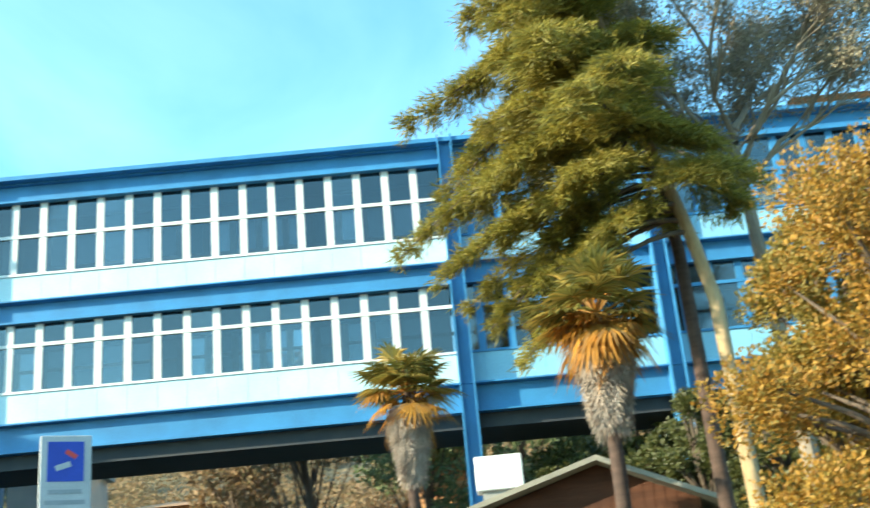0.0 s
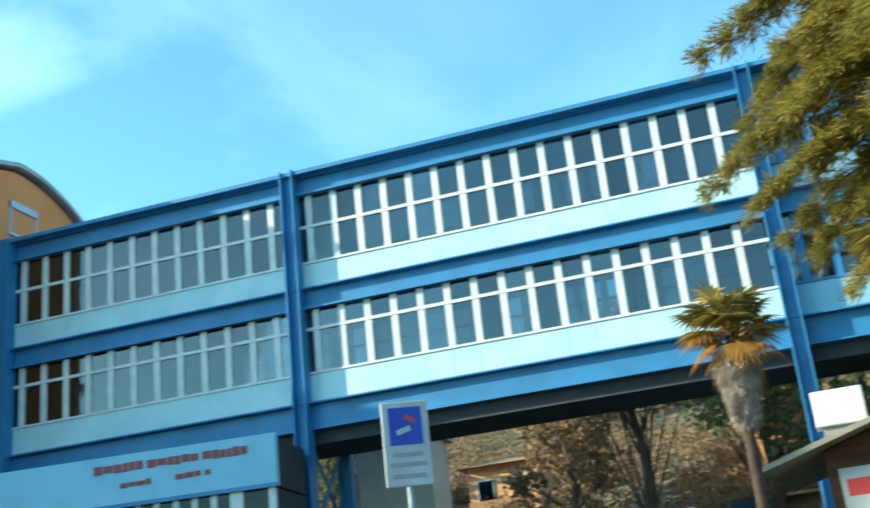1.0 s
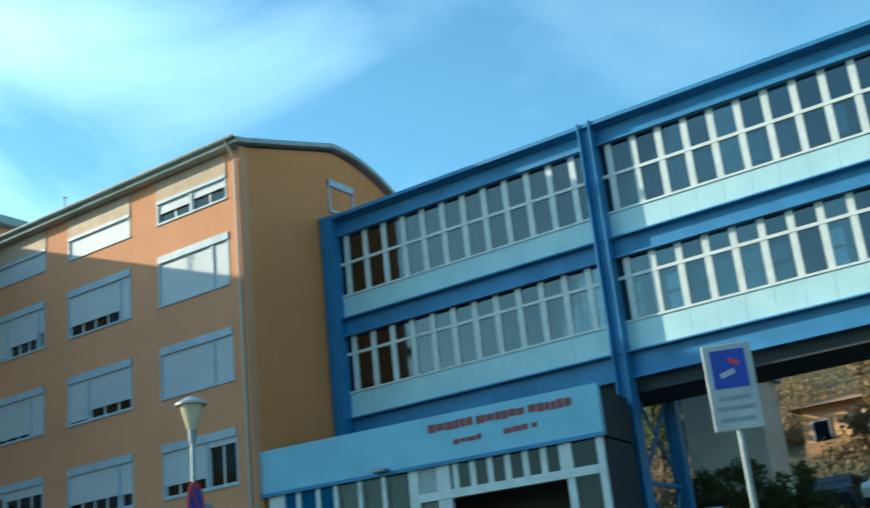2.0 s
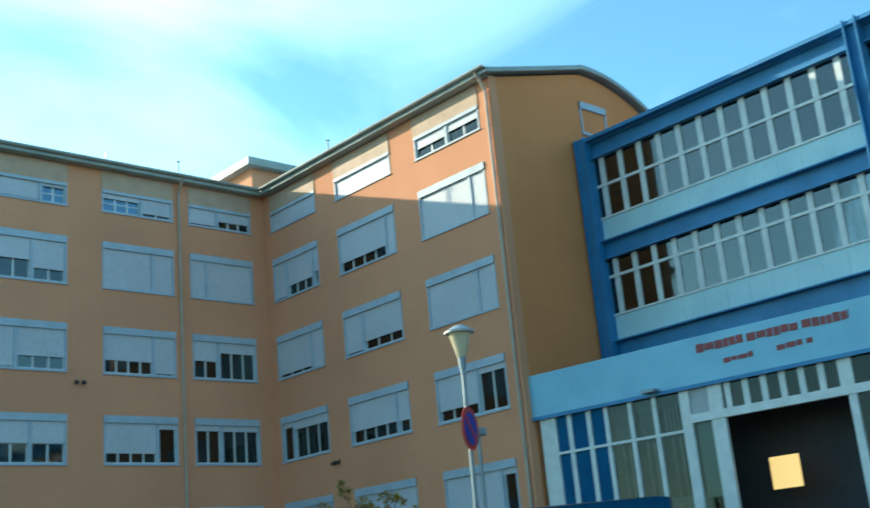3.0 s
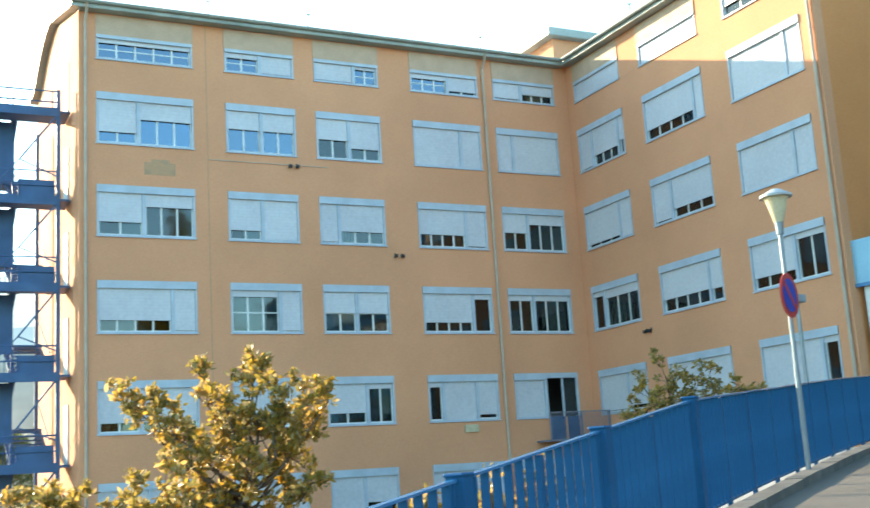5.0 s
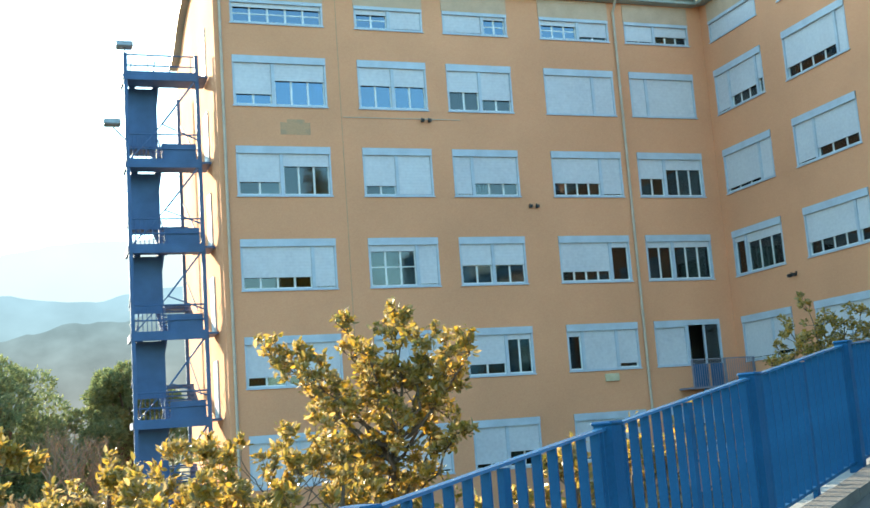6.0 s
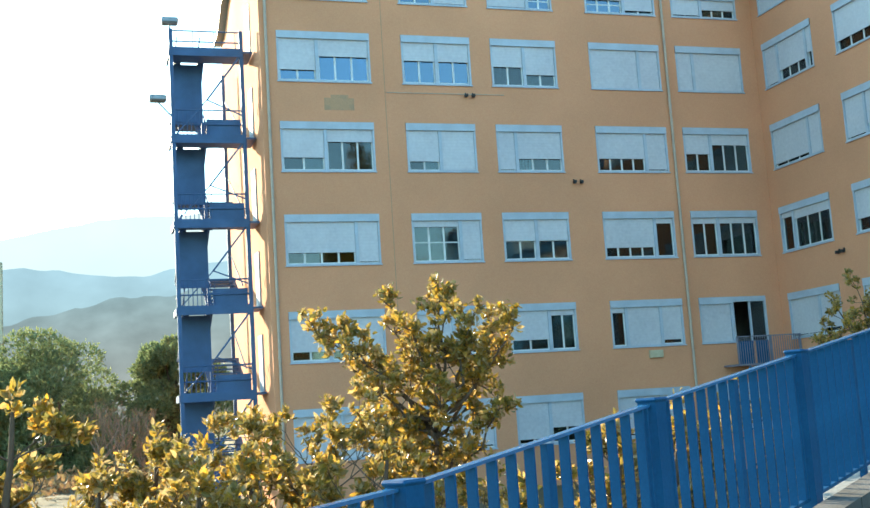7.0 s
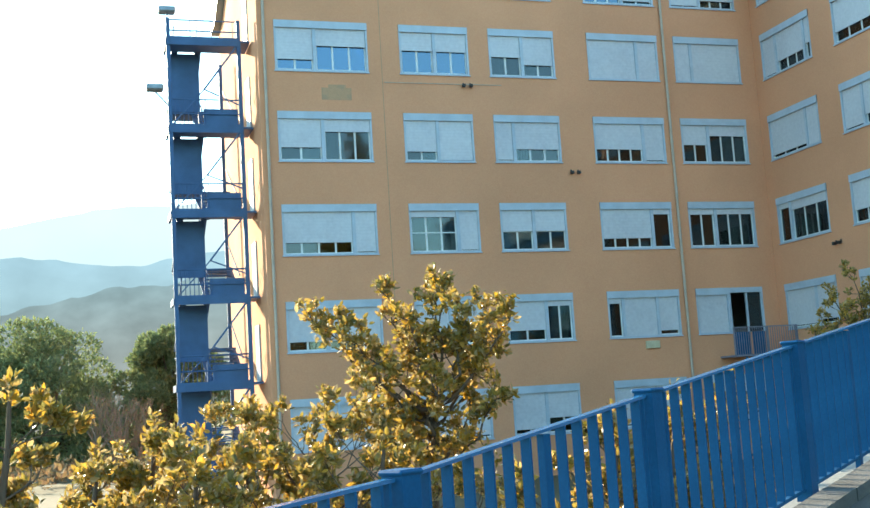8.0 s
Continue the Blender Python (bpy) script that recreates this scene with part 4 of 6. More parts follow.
# bays past y = -0.55: tree shade put in by darker mullion and panel colours
for ya, yb in BAYS:
    lead, pitch = 0.55, 0.855
    n = int((ya - yb - 0.3) / pitch)
    for w0, w1, p0, tr in ((12.15, 14.42, 11.3, 13.36), (8.6, 10.6, 7.68, 9.98)):
        for far in (0, 1):
            xx = XR + 0.1 if not far else XR + W_ - 0.15
            for k in range(n + 1):
                y = ya - lead - k * pitch
                if y > yb + 0.3:
                    part("mullion", boxes((xx - 0.03, xx + 0.05, y - 0.105, y + 0.105, E + w0, E + w1)), WHITE_PAINT if ya > 0 else STEEL_BLUE, bridge)
            part("transom", boxes((xx - 0.045, xx + 0.03, yb + 0.2, ya - 0.2, E + tr - 0.05, E + tr + 0.05), (xx - 0.06, xx + 0.06, yb + 0.2, ya - 0.2, E + w0 - 0.04, E + w0 + 0.03)), WHITE_PAINT if ya > 0 else STEEL_BLUE, bridge)
            for k in range(n):
                y = ya - lead - (k + 0.5) * pitch
                hw = pitch / 2
                if k == 0:
                    part("panel", boxes((xx - 0.02, xx + 0.02, y + hw + 0.004, ya - 0.05, E + p0, E + w0 - 0.045)), PANEL if ya > 0 else FASCIA, bridge)
                    edge = part("pane", boxes((xx + 0.01, xx + 0.02, y + hw + 0.1, ya - 0.1, E + w0, E + w1)), GLASS_BLUE, bridge)
                    edge.visible_shadow = False
                pn = part("pane", boxes((xx + 0.01, xx + 0.02, y - hw + 0.1, y + hw - 0.1, E + w0, E + w1)), GLASS_BLUE, bridge)
                pn.visible_shadow = False
                part("panel", boxes((xx - 0.02, xx + 0.02, y - hw + 0.004, y + hw - 0.004, E + p0, E + w0 - 0.045)), PANEL if ya > 0 else FASCIA, bridge)

# ---- entrance pavilion under the bridge ----
XP, PY0, PY1, PZ = 28.0, 13.4, 24.5, E + 0.85
pav = thing("entrance_pavilion", "glazed hospital entrance with a sky-blue fascia and open door", "entrance",
            m=Matrix.Translation((27.75, 19, 0)) @ Matrix.Rotation(radians(5.4), 4, "Z") @ Matrix.Translation((-28.0, -19, 0)))
part("fascia", boxes((XP - 0.12, XP + 0.1, PY0, 25.35, E + 4.88, E + 6.3), bevel=0.015), FASCIA, pav)
part("fascia_side", boxes((XP + 0.1, XP + 2.4, PY0 + 0.05, PY0 + 0.2, E + 4.88, E + 6.2)), SHADE_STEEL, pav)
part("fascia_edge", boxes((XP - 0.15, XP - 0.122, PY0 - 0.02, 25.36, E + 4.84, E + 4.95)), STEEL_BLUE, pav)
part("pavilion_roof", boxes((XP + 0.1, XP + 2.6, PY0 + 0.2, PY1, E + 6.05, E + 6.2)), SHADE_STEEL, pav)
part("ceiling_panel", boxes((XP + 0.1, XP + 2.6, PY0 + 0.2, PY1, E + 4.8, E + 4.88)), ROOM, pav)
part("floor_plate", boxes((XP - 0.3, XP + 2.6, PY0, PY1, PZ - 0.8, PZ)), CONCRETE, pav)
part("rear_wall", boxes((XP + 2.4, XP + 2.6, PY0 + 0.2, PY1, PZ, E + 4.8)), SHADE_STEEL, pav)
part("side_wall", boxes((XP + 0.1, XP + 2.4, PY0 + 0.08, PY0 + 0.18, PZ, E + 4.8)), SHADE_STEEL, pav)
part("white_panel", boxes((XP, XP + 0.06, 24.27, 24.8, PZ, E + 4.85)), WHITE_PAINT, pav)
for y0, y1 in ((23.65, 24.22), (22.91, 23.65), (22.26, 22.91)):
    part("blue_panel", boxes((XP + 0.02, XP + 0.05, y0 + 0.06, y1 - 0.06, PZ, E + 3.66)), FENCE_BLUE, pav)
    part("blue_panel", boxes((XP + 0.02, XP + 0.05, y0 + 0.06, y1 - 0.06, E + 3.74, E + 4.85)), FENCE_BLUE, pav)
for y, w in ((24.22, 0.1), (23.65, 0.16), (22.91, 0.16), (22.26, 0.14), (21.38, 0.14), (20.53, 0.14), (19.5, 0.32), (18.5, 0.44), (14.55, 0.22), (13.6, 0.2)):
    part("mullion", boxes((XP - 0.03, XP + 0.09, y - w / 2, y + w / 2, PZ, E + 4.85)), WHITE_PAINT, pav)
part("transom", boxes((XP - 0.04, XP + 0.07, 19.66, 24.2, E + 3.66, E + 3.74)), WHITE_PAINT, pav)
part("door_head", boxes((XP - 0.06, XP + 0.12, 13.7, 19.34, E + 3.88, E + 4.12)), WHITE_PAINT, pav)
for k in range(7):
    y = 18.1 - k * 0.56
    part("clerestory_mullion", boxes((XP, XP + 0.06, y - 0.09, y + 0.09, E + 4.12, E + 4.85)), WHITE_PAINT, pav)
for y0, y1, z0, z1 in ((21.46, 22.18, PZ, E + 3.66), (20.61, 21.3, PZ, E + 3.66), (19.67, 20.45, PZ, E + 3.66), (18.73, 19.33, PZ + 0.1, E + 3.88), (13.71, 14.43, PZ + 0.1, E + 3.88), (19.67, 22.18, E + 3.75, E + 4.85), (13.71, 18.27, E + 4.12, E + 4.85)):
    g_ = part("pane", boxes((XP + 0.03, XP + 0.04, y0, y1, z0, z1)), GLASS_DOOR, pav)
    g_.visible_shadow = False
part("reception_counter", boxes((XP + 1.2, XP + 1.6, 19.9, 22.2, PZ, PZ + 1.1), bevel=0.02), PANEL, pav)
part("white_panel", boxes((XP + 0.02, XP + 0.06, 18.73, 19.33, E + 4.12, E + 4.85)), SIGN_WHITE, pav)
# added pale sheet in place of the light mirrored by this door pane
part("door_reflection", boxes((XP + 0.14, XP + 0.16, 18.75, 19.31, PZ + 0.9, E + 3.86)), PANEL, pav)
part("inner_blind", boxes((XP + 0.3, XP + 0.33, 13.75, 18.25, E + 4.1, E + 4.8)), CURTAIN, pav)
for y0, y1 in ((21.46, 22.18), (20.61, 21.3), (19.67, 20.45)):
    for k in range(6):
        y = y0 + (k + 0.5) * (y1 - y0) / 6
        slat = Matrix.Translation((XP + 0.3, y, 0)) @ Matrix.Rotation(radians(62), 4, "Z")
        part("blind_slat", box(bmesh.new(), -0.055, 0.055, -0.002, 0.002, E + 3.78, E + 4.8, m=slat), WHITE_PAINT, pav)
        if k % 2 == 0:
            part("blind_slat", box(bmesh.new(), -0.05, 0.05, -0.002, 0.002, PZ + 0.3, E + 3.6, m=slat), WHITE_PAINT, pav)
part("notice_board", boxes((XP + 1.2, XP + 1.24, 16.9, 17.8, E + 1.8, E + 2.7), bevel=0.01), LIT_SIGN, pav, "lit yellow notice panel inside the doorway")
lb = boxes((XP - 0.45, XP - 0.12, 20.2, 20.65, E + 4.93, E + 5.03), bevel=0.02)
part("entrance_lamp", lb, GALVANISED, pav)
for y0, y1, z0, z1 in ((14.2, 18.8, 5.83, 6.05), (17.0, 18.0, 5.38, 5.52), (15.3, 16.35, 5.4, 5.54)):
    x = y1
    while x > y0:
        w = rnd.uniform(0.14, 0.3)
        part("lettering_bar", boxes((XP - 0.135, XP - 0.122, max(y0, x - w), x, E + z0 + rnd.uniform(-0.02, 0.02), E + z1 + rnd.uniform(-0.02, 0.02))), LETTER_RED, pav)
        x -= w + (0.03 if rnd.random() < 0.8 else 0.12)

# ---- fence ----
fence = thing("fence", "bright blue steel picket fence climbing along the ramp", "fence")
BAY = 2.1
F_S0, F_S1 = -12.6, 25.3
post_bm = boxes((-0.057, 0.057, -0.057, 0.057, -0.1, 1.06))
post_me = bpy.data.meshes.new("post")
post_bm.to_mesh(post_me)
post_me.materials.append(FENCE_BLUE)
cap_bm = boxes((-0.074, 0.074, -0.068, 0.068, 1.06, 1.085), bevel=0.01)
cap_me = bpy.data.meshes.new("post_cap")
cap_bm.to_mesh(cap_me)
cap_me.materials.append(FENCE_BLUE)
pk_bm = boxes((-0.007, 0.007, -0.028, 0.028, 0.08, 1.042))
pk_me = bpy.data.meshes.new("picket")
pk_bm.to_mesh(pk_me)
pk_me.materials.append(FENCE_BLUE)
st_bm = boxes((-0.03, 0.03, -0.02, 0.02, -0.05, 1.03))
st_me = bpy.data.meshes.new("stanchion")
st_bm.to_mesh(st_me)
st_me.materials.append(FENCE_BLUE)


def on_fence(name, me, s):
    p, d = fence_at(s)
    ob = new(name, me)
    ob.matrix_basis = Matrix.Translation((p.x, p.y, ramp_z(s))) @ Matrix.Rotation(math.atan2(d.y, d.x), 4, "Z")
    ob.parent = fence
    return ob


n_bays = int((F_S1 - F_S0) / BAY)
for b in range(n_bays + 1):
    s = F_S0 + b * BAY
    if s < BEND + 0.1:
        po = on_fence("post", post_me, s)
        cap = new("post_cap", cap_me)
        cap.parent = po
    else:
        on_fence("stanchion", st_me, s)
    if b < n_bays:
        raw("top_rail", *ribbon(s + 0.065, s + BAY - 0.065 if s < 0 else s + BAY + 0.05, 0.6, -0.027, 0.027, 1.042, 1.058), RAIL_BLUE, fence)
        raw("bottom_rail", *ribbon(s + 0.065, s + BAY - 0.065 if s < 0 else s + BAY + 0.05, 0.6, -0.018, 0.018, 0.06, 0.085), FENCE_BLUE, fence)
        on_fence("stanchion", st_me, s + BAY / 2)
        for k in range(1, 15):
            if k != 7:
                on_fence("picket", pk_me, s + BAY * k / 14 if k < 14 else s + BAY - 0.1)

# ---- street furniture ----
LX, LY = 9.95, 10.20
LZ = ramp_z(along(LX, LY)) + 0.07
lamp = thing("street_lamp", "galvanised street lamp with a cream cone head beside the fence", "street lamp", m=Matrix.Translation((LX, LY, LZ)) @ Matrix.Scale(0.955, 4))
pb = bar(bmesh.new(), (0, 0, -0.1), (0, 0, 1.2), 0.034, sides=12)
bar(pb, (0, 0, 1.2), (0, 0, 3.0), 0.028, sides=12)
part("pole", pb, GALVANISED, lamp, smooth=False)
part("collar", bar(bmesh.new(), (0, 0, 2.94), (0, 0, 3.1), 0.045, 0.055, sides=14), GALVANISED, lamp)
part("diffuser", bar(bmesh.new(), (0, 0, 3.1), (0, 0, 3.42), 0.06, 0.15, sides=20), LAMP_GLASS, lamp, "cream cone-shaped diffuser")
cap = bar(bmesh.new(), (0, 0, 3.42), (0, 0, 3.45), 0.205, 0.205, sides=24)
bar(cap, (0, 0, 3.45), (0, 0, 3.53), 0.205, 0.06, sides=24)
part("lamp_cap", cap, SIGN_WHITE, lamp)

sign = thing("no_stopping_sign", "round red and blue no stopping sign on the lamp pole", "road sign", m=Matrix.Translation((LX - 0.05, LY - 0.04, LZ + 2.045)) @ Matrix.Rotation(radians(25), 4, "Z"))
part("rim", bar(bmesh.new(), (0, -0.02, 0), (0, -0.035, 0), 0.27, sides=28), SIGN_RED, sign)
part("field", bar(bmesh.new(), (0, -0.0351, 0), (0, -0.039, 0), 0.205, sides=28), SIGN_BLUE, sign)
part("slash", strut(bmesh.new(), (-0.145, -0.041, 0.145), (0.145, -0.041, -0.145), 0.004, 0.055), SIGN_RED, sign)
part("bracket", boxes((-0.03, 0.03, -0.0199, 0.06, -0.05, 0.05)), GALVANISED, sign)

d_ = 15.0
sp = Vector((d_ * math.sin(radians(71.2)), d_ * math.cos(radians(71.2))))
sgz = ground_z(sp.x, sp.y)
notice = thing("parking_sign", "white notice sign with a blue symbol panel on a pole", "sign", m=Matrix.Translation((sp.x, sp.y, 0)) @ Matrix.Rotation(radians(-71.2 + 4), 4, "Z"))
part("plate", boxes((-0.31, 0.31, -0.02, 0.01, E + 2.16, E + 3.28), bevel=0.01), SIGN_WHITE, notice)
part("blue_field", boxes((-0.22, 0.22, -0.026, -0.0205, E + 2.70, E + 3.2)), SIGN_BLUE, notice)
part("symbol", strut(bmesh.new(), (-0.12, -0.028, E + 2.86), (0.06, -0.028, E + 2.92), 0.003, 0.07), SIGN_WHITE, notice)
part("symbol", strut(bmesh.new(), (0.0, -0.028, E + 3.08), (0.13, -0.028, E + 3.0), 0.003, 0.06), SIGN_RED, notice)
for z, w in ((2.58, 0.2), (2.45, 0.24), (2.30, 0.22)):
    part("text_bar", boxes((-w, w, -0.025, -0.0205, E + z - 0.035, E + z + 0.02)), SIGN_GREY, notice)
part("pole", bar(bmesh.new(), (0, 0.04, sgz - 0.2), (0, 0.04, E + 3.2), 0.045, sides=10), GALVANISED, notice)

# a thin post with a small box in the courtyard
tp = Vector((24 * math.sin(radians(44.6)), 24 * math.cos(radians(44.6))))
tz = ground_z(tp.x, tp.y)
tpost = thing("thin_post", "thin grey post with a small box in the courtyard", "post", m=Matrix.Translation((tp.x, tp.y, 0)))
part("shaft", bar(bmesh.new(), (0, 0, tz - 0.1), (0, 0, E + 3.0), 0.04, sides=8), GALVANISED, tpost)
part("box", boxes((-0.22, 0.2, -0.08, 0.08, E + 2.98, E + 3.14), bevel=0.02), SIGN_GREY, tpost)


bp_ = Vector((8 * math.sin(radians(-4.7)), 8 * math.cos(radians(-4.7))))
bz_ = ground_z(bp_.x, bp_.y)
board = thing("notice_board", "cream notice board on a post beyond the fence", "sign", m=Matrix.Translation((bp_.x, bp_.y, 0)) @ Matrix.Rotation(radians(4), 4, "Z"))
part("board", boxes((-0.19, 0.19, -0.015, 0.015, E + 0.62, E + 1.17), bevel=0.008), LAMP_GLASS, board)
part("post", bar(bmesh.new(), (0, 0.05, bz_ - 0.2), (0, 0.05, E + 1.1), 0.035, sides=8), GALVANISED, board)


# ---- trees ----
class Wood:
    """Collects tapered limbs as tubes."""
    def __init__(self):
        self.v, self.f, self.tips = [], [], []

    def tube(self, pts, radii, sides=6):
        base = len(self.v)
        for i, p in enumerate(pts):
            d = (pts[min(i + 1, len(pts) - 1)] - pts[max(i - 1, 0)]).normalized()
            a = d.orthogonal().normalized()
            b = d.cross(a)
            for k in range(sides):
                t = 2 * math.pi * k / sides
                self.v.append(p + (a * math.cos(t) + b * math.sin(t)) * radii[i])
        for i in range(len(pts) - 1):
            for k in range(sides):
                q = base + i * sides
                self.f.append((q + k, q + (k + 1) % sides, q + sides + (k + 1) % sides, q + sides + k))

    def grow(self, rng, p, d, length, radius, depth, spread=0.7, lift=0.15, split=(2, 3), shrink=0.72):
        """One limb with a bend, then smaller limbs from it; the ends are kept in tips."""
        pts, n = [p], 4
        for i in range(n):
            d = (d + Vector((rng.gauss(0, 0.13), rng.gauss(0, 0.13), lift * 0.3 + rng.gauss(0, 0.08)))).normalized()
            pts.append(pts[-1] + d * length / n)
        self.tube(pts, [radius * (1 - 0.35 * i / n) for i in range(n + 1)], 7 if radius > 0.04 else 5)
        if depth == 0:
            self.tips.append((pts[-1], d))
            self.tips.append((pts[-2], d))
            return
        for k in range(rng.randint(*split)):
            a = rng.uniform(0, 2 * math.pi)
            o = d.orthogonal().normalized()
            o = o * math.cos(a) + d.cross(o) * math.sin(a)
            nd = (d + o * rng.uniform(0.4, 1.0) * spread + Vector((0, 0, lift))).normalized()
            start = pts[rng.choice((2, 3, 4, 4))]
            self.grow(rng, start, nd, length * rng.uniform(shrink - 0.12, shrink + 0.1), radius * 0.6, depth - 1, spread, lift, split, shrink)


def leaf_mesh(name, places, rng, n, size, width, material, parent, out=0.6, up=0.1, fold=0.25, jitter=0.03, round_leaf=False):
    """Leaves in rosettes round each place (point, direction): each a folded blade of six points with a bent tip."""
    P = np.array([p for p, d in places], float).repeat(n, axis=0)
    D = np.array([d for p, d in places], float).repeat(n, axis=0)
    r = np.random.RandomState(rng.randint(0, 10 ** 6))
    m_ = len(P)
    R = r.normal(size=(m_, 3))
    R /= np.linalg.norm(R, axis=1)[:, None]
    A = D * (1 - out) + R * out + np.array([0, 0, up])
    A /= np.linalg.norm(A, axis=1)[:, None]
    S = np.cross(A, r.normal(size=(m_, 3)))
    S /= np.linalg.norm(S, axis=1)[:, None]
    N = np.cross(A, S)
    L = size * r.uniform(0.6, 1.25, (m_, 1))
    Wd = L * width
    P = P + r.normal(scale=jitter, size=(m_, 3))
    side, lift_ = S * Wd, N * Wd * fold
    if not round_leaf:
        mid = P + A * L * 0.5
        v = np.stack([P, mid + side + lift_, P + A * L - N * L * 0.1, mid - side + lift_], axis=1).reshape(-1, 3)
        i = (np.arange(m_) * 4)[:, None]
        f = [*map(tuple, (i + np.array([[0, 1, 2]])).tolist()), *map(tuple, (i + np.array([[0, 2, 3]])).tolist())]
        ob = raw(name, v.tolist(), f, material, parent)
        ob["kind"] = "stuff"
        return ob
    m1, m2 = P + A * L * 0.32, P + A * L * 0.68 - N * L * 0.04
    v = np.stack([P, m1 + side * 0.9 + lift_, m2 + side * 0.8 + lift_, P + A * L - N * L * 0.15, m2 - side * 0.8 + lift_, m1 - side * 0.9 + lift_, m1, m2], axis=1).reshape(-1, 3)
    i = (np.arange(m_) * 8)[:, None]
    tri = np.concatenate([i + np.array([[0, 1, 6]]), i + np.array([[2, 3, 7]]), i + np.array([[0, 6, 5]]), i + np.array([[7, 3, 4]])])
    quad = np.concatenate([i + np.array([[1, 2, 7, 6]]), i + np.array([[6, 7, 4, 5]])])
    f = [*map(tuple, tri.tolist()), *map(tuple, quad.tolist())]
    ob = raw(name, v.tolist(), f, material, parent)
    ob["kind"] = "stuff"
    return ob


def az_place(az, dist):
    return Vector((dist * math.sin(radians(az)), dist * math.cos(radians(az)), 0))


def magnolia(az, dist, top_el, seed, width=1.0, label="", lean=0.0):
    rng = random.Random(seed)
    p = az_place(az, dist)
    z0, z1 = ground_z(p.x, p.y) - 0.1, E + dist * math.tan(radians(top_el))
    p.z = z0
    tree = thing("magnolia_tree", label or "young magnolia with yellowing glossy leaves", "tree", "magnolias behind the fence", m=Matrix.Translation(p))
    w, h = Wood(), z1 - z0
    trunk = [Vector((0.06 * math.sin(i), 0.05 * math.cos(2 * i), h * 0.92 * i / 8)) for i in range(9)]
    w.tube(trunk, [0.075 * (1 - 0.85 * i / 8) + 0.006 for i in range(9)], 8)
    w.tips.append((trunk[-1], Vector((0, 0, 1))))
    w.tips.append((trunk[-1] + Vector((0, 0, h * 0.04)), Vector((0, 0, 1))))
    nb = int((34 if top_el > 5 else 22) * h / 4)
    for k in range(nb):
        f = 0.22 + 0.7 * k / nb
        a = k * 2.4 + rng.uniform(-0.4, 0.4)
        i = min(int(f / 0.92 * 8), 8)
        ln = width * (0.5 * (1.0 - f) ** 0.8 + 0.26) * rng.uniform(0.65, 1.3)
        w.grow(rng, trunk[i], Vector((math.cos(a), math.sin(a), 0.55)).normalized(), ln, 0.022 * (1.3 - f), 2, spread=0.75, lift=0.16, split=(2, 3), shrink=0.66)
    raw("trunk", w.v, w.f, BARK, tree, smooth=True)
    leaf_mesh("leaves", w.tips, rng, 19, 0.094, 0.25, LEAF_MAGNOLIA, tree, out=0.75, up=0.15, round_leaf=True)
    return tree


def limbed_magnolia(az, dist, seed, label, ends, reach=1.0):
    """A magnolia with a few long limbs, each given by the bearing and height angle of its end."""
    rng = random.Random(seed)
    p = az_place(az, dist)
    p.z = ground_z(p.x, p.y) - 0.1
    tree = thing("magnolia_tree", label, "tree", "magnolias behind the fence", m=Matrix.Translation(p))
    w, h = Wood(), E + dist * math.tan(radians(max(e for a, e in ends))) - p.z
    trunk = [Vector((0.05 * math.sin(i), 0.05 * math.cos(2 * i), h * 0.7 * i / 8)) for i in range(9)]
    w.tube(trunk, [0.075 * (1 - 0.7 * i / 8) for i in range(9)], 8)
    for a, e in ends:
        dd = dist + rng.uniform(-0.8, 0.8)
        end = az_place(a, dd)
        end.z = E + dd * math.tan(radians(e)) - 0.18
        end -= p
        out = math.hypot(end.x, end.y)
        zs = max(h * 0.12, min(end.z - 0.45 - 0.5 * out, h * 0.62))
        i0 = min(7.99, zs / (h * 0.7) * 8)
        st = trunk[int(i0)].lerp(trunk[int(i0) + 1], i0 - int(i0))
        pts = [st]
        for j in range(1, 7):
            t = j / 6
            q = st.lerp(end, t) + Vector((0, 0, -0.12 * out * math.sin(math.pi * t)))
            pts.append(q + Vector((rng.gauss(0, 0.035), rng.gauss(0, 0.035), rng.gauss(0, 0.03))) * (0 if j == 6 else 1))
        w.tube(pts, [0.03 * (1 - 0.125 * j) for j in range(7)], 6)
        w.tips.append((pts[-1], (pts[-1] - pts[-2]).normalized()))
        for j in range(3, 7):
            for _ in range(2 if j < 5 else 4):
                d = Vector((rng.gauss(0, 1), rng.gauss(0, 1), rng.gauss(0.25, 0.7))).normalized()
                w.grow(rng, pts[j], d, rng.uniform(0.09, 0.22) * reach, 0.008, 1, spread=0.7, lift=0.2, split=(1, 2), shrink=0.6)
    raw("trunk", w.v, w.f, BARK, tree, smooth=True)
    leaf_mesh("leaves", w.tips, rng, 10, 0.099, 0.26, LEAF_MAGNOLIA, tree, out=0.75, up=0.15, round_leaf=True)
    return tree


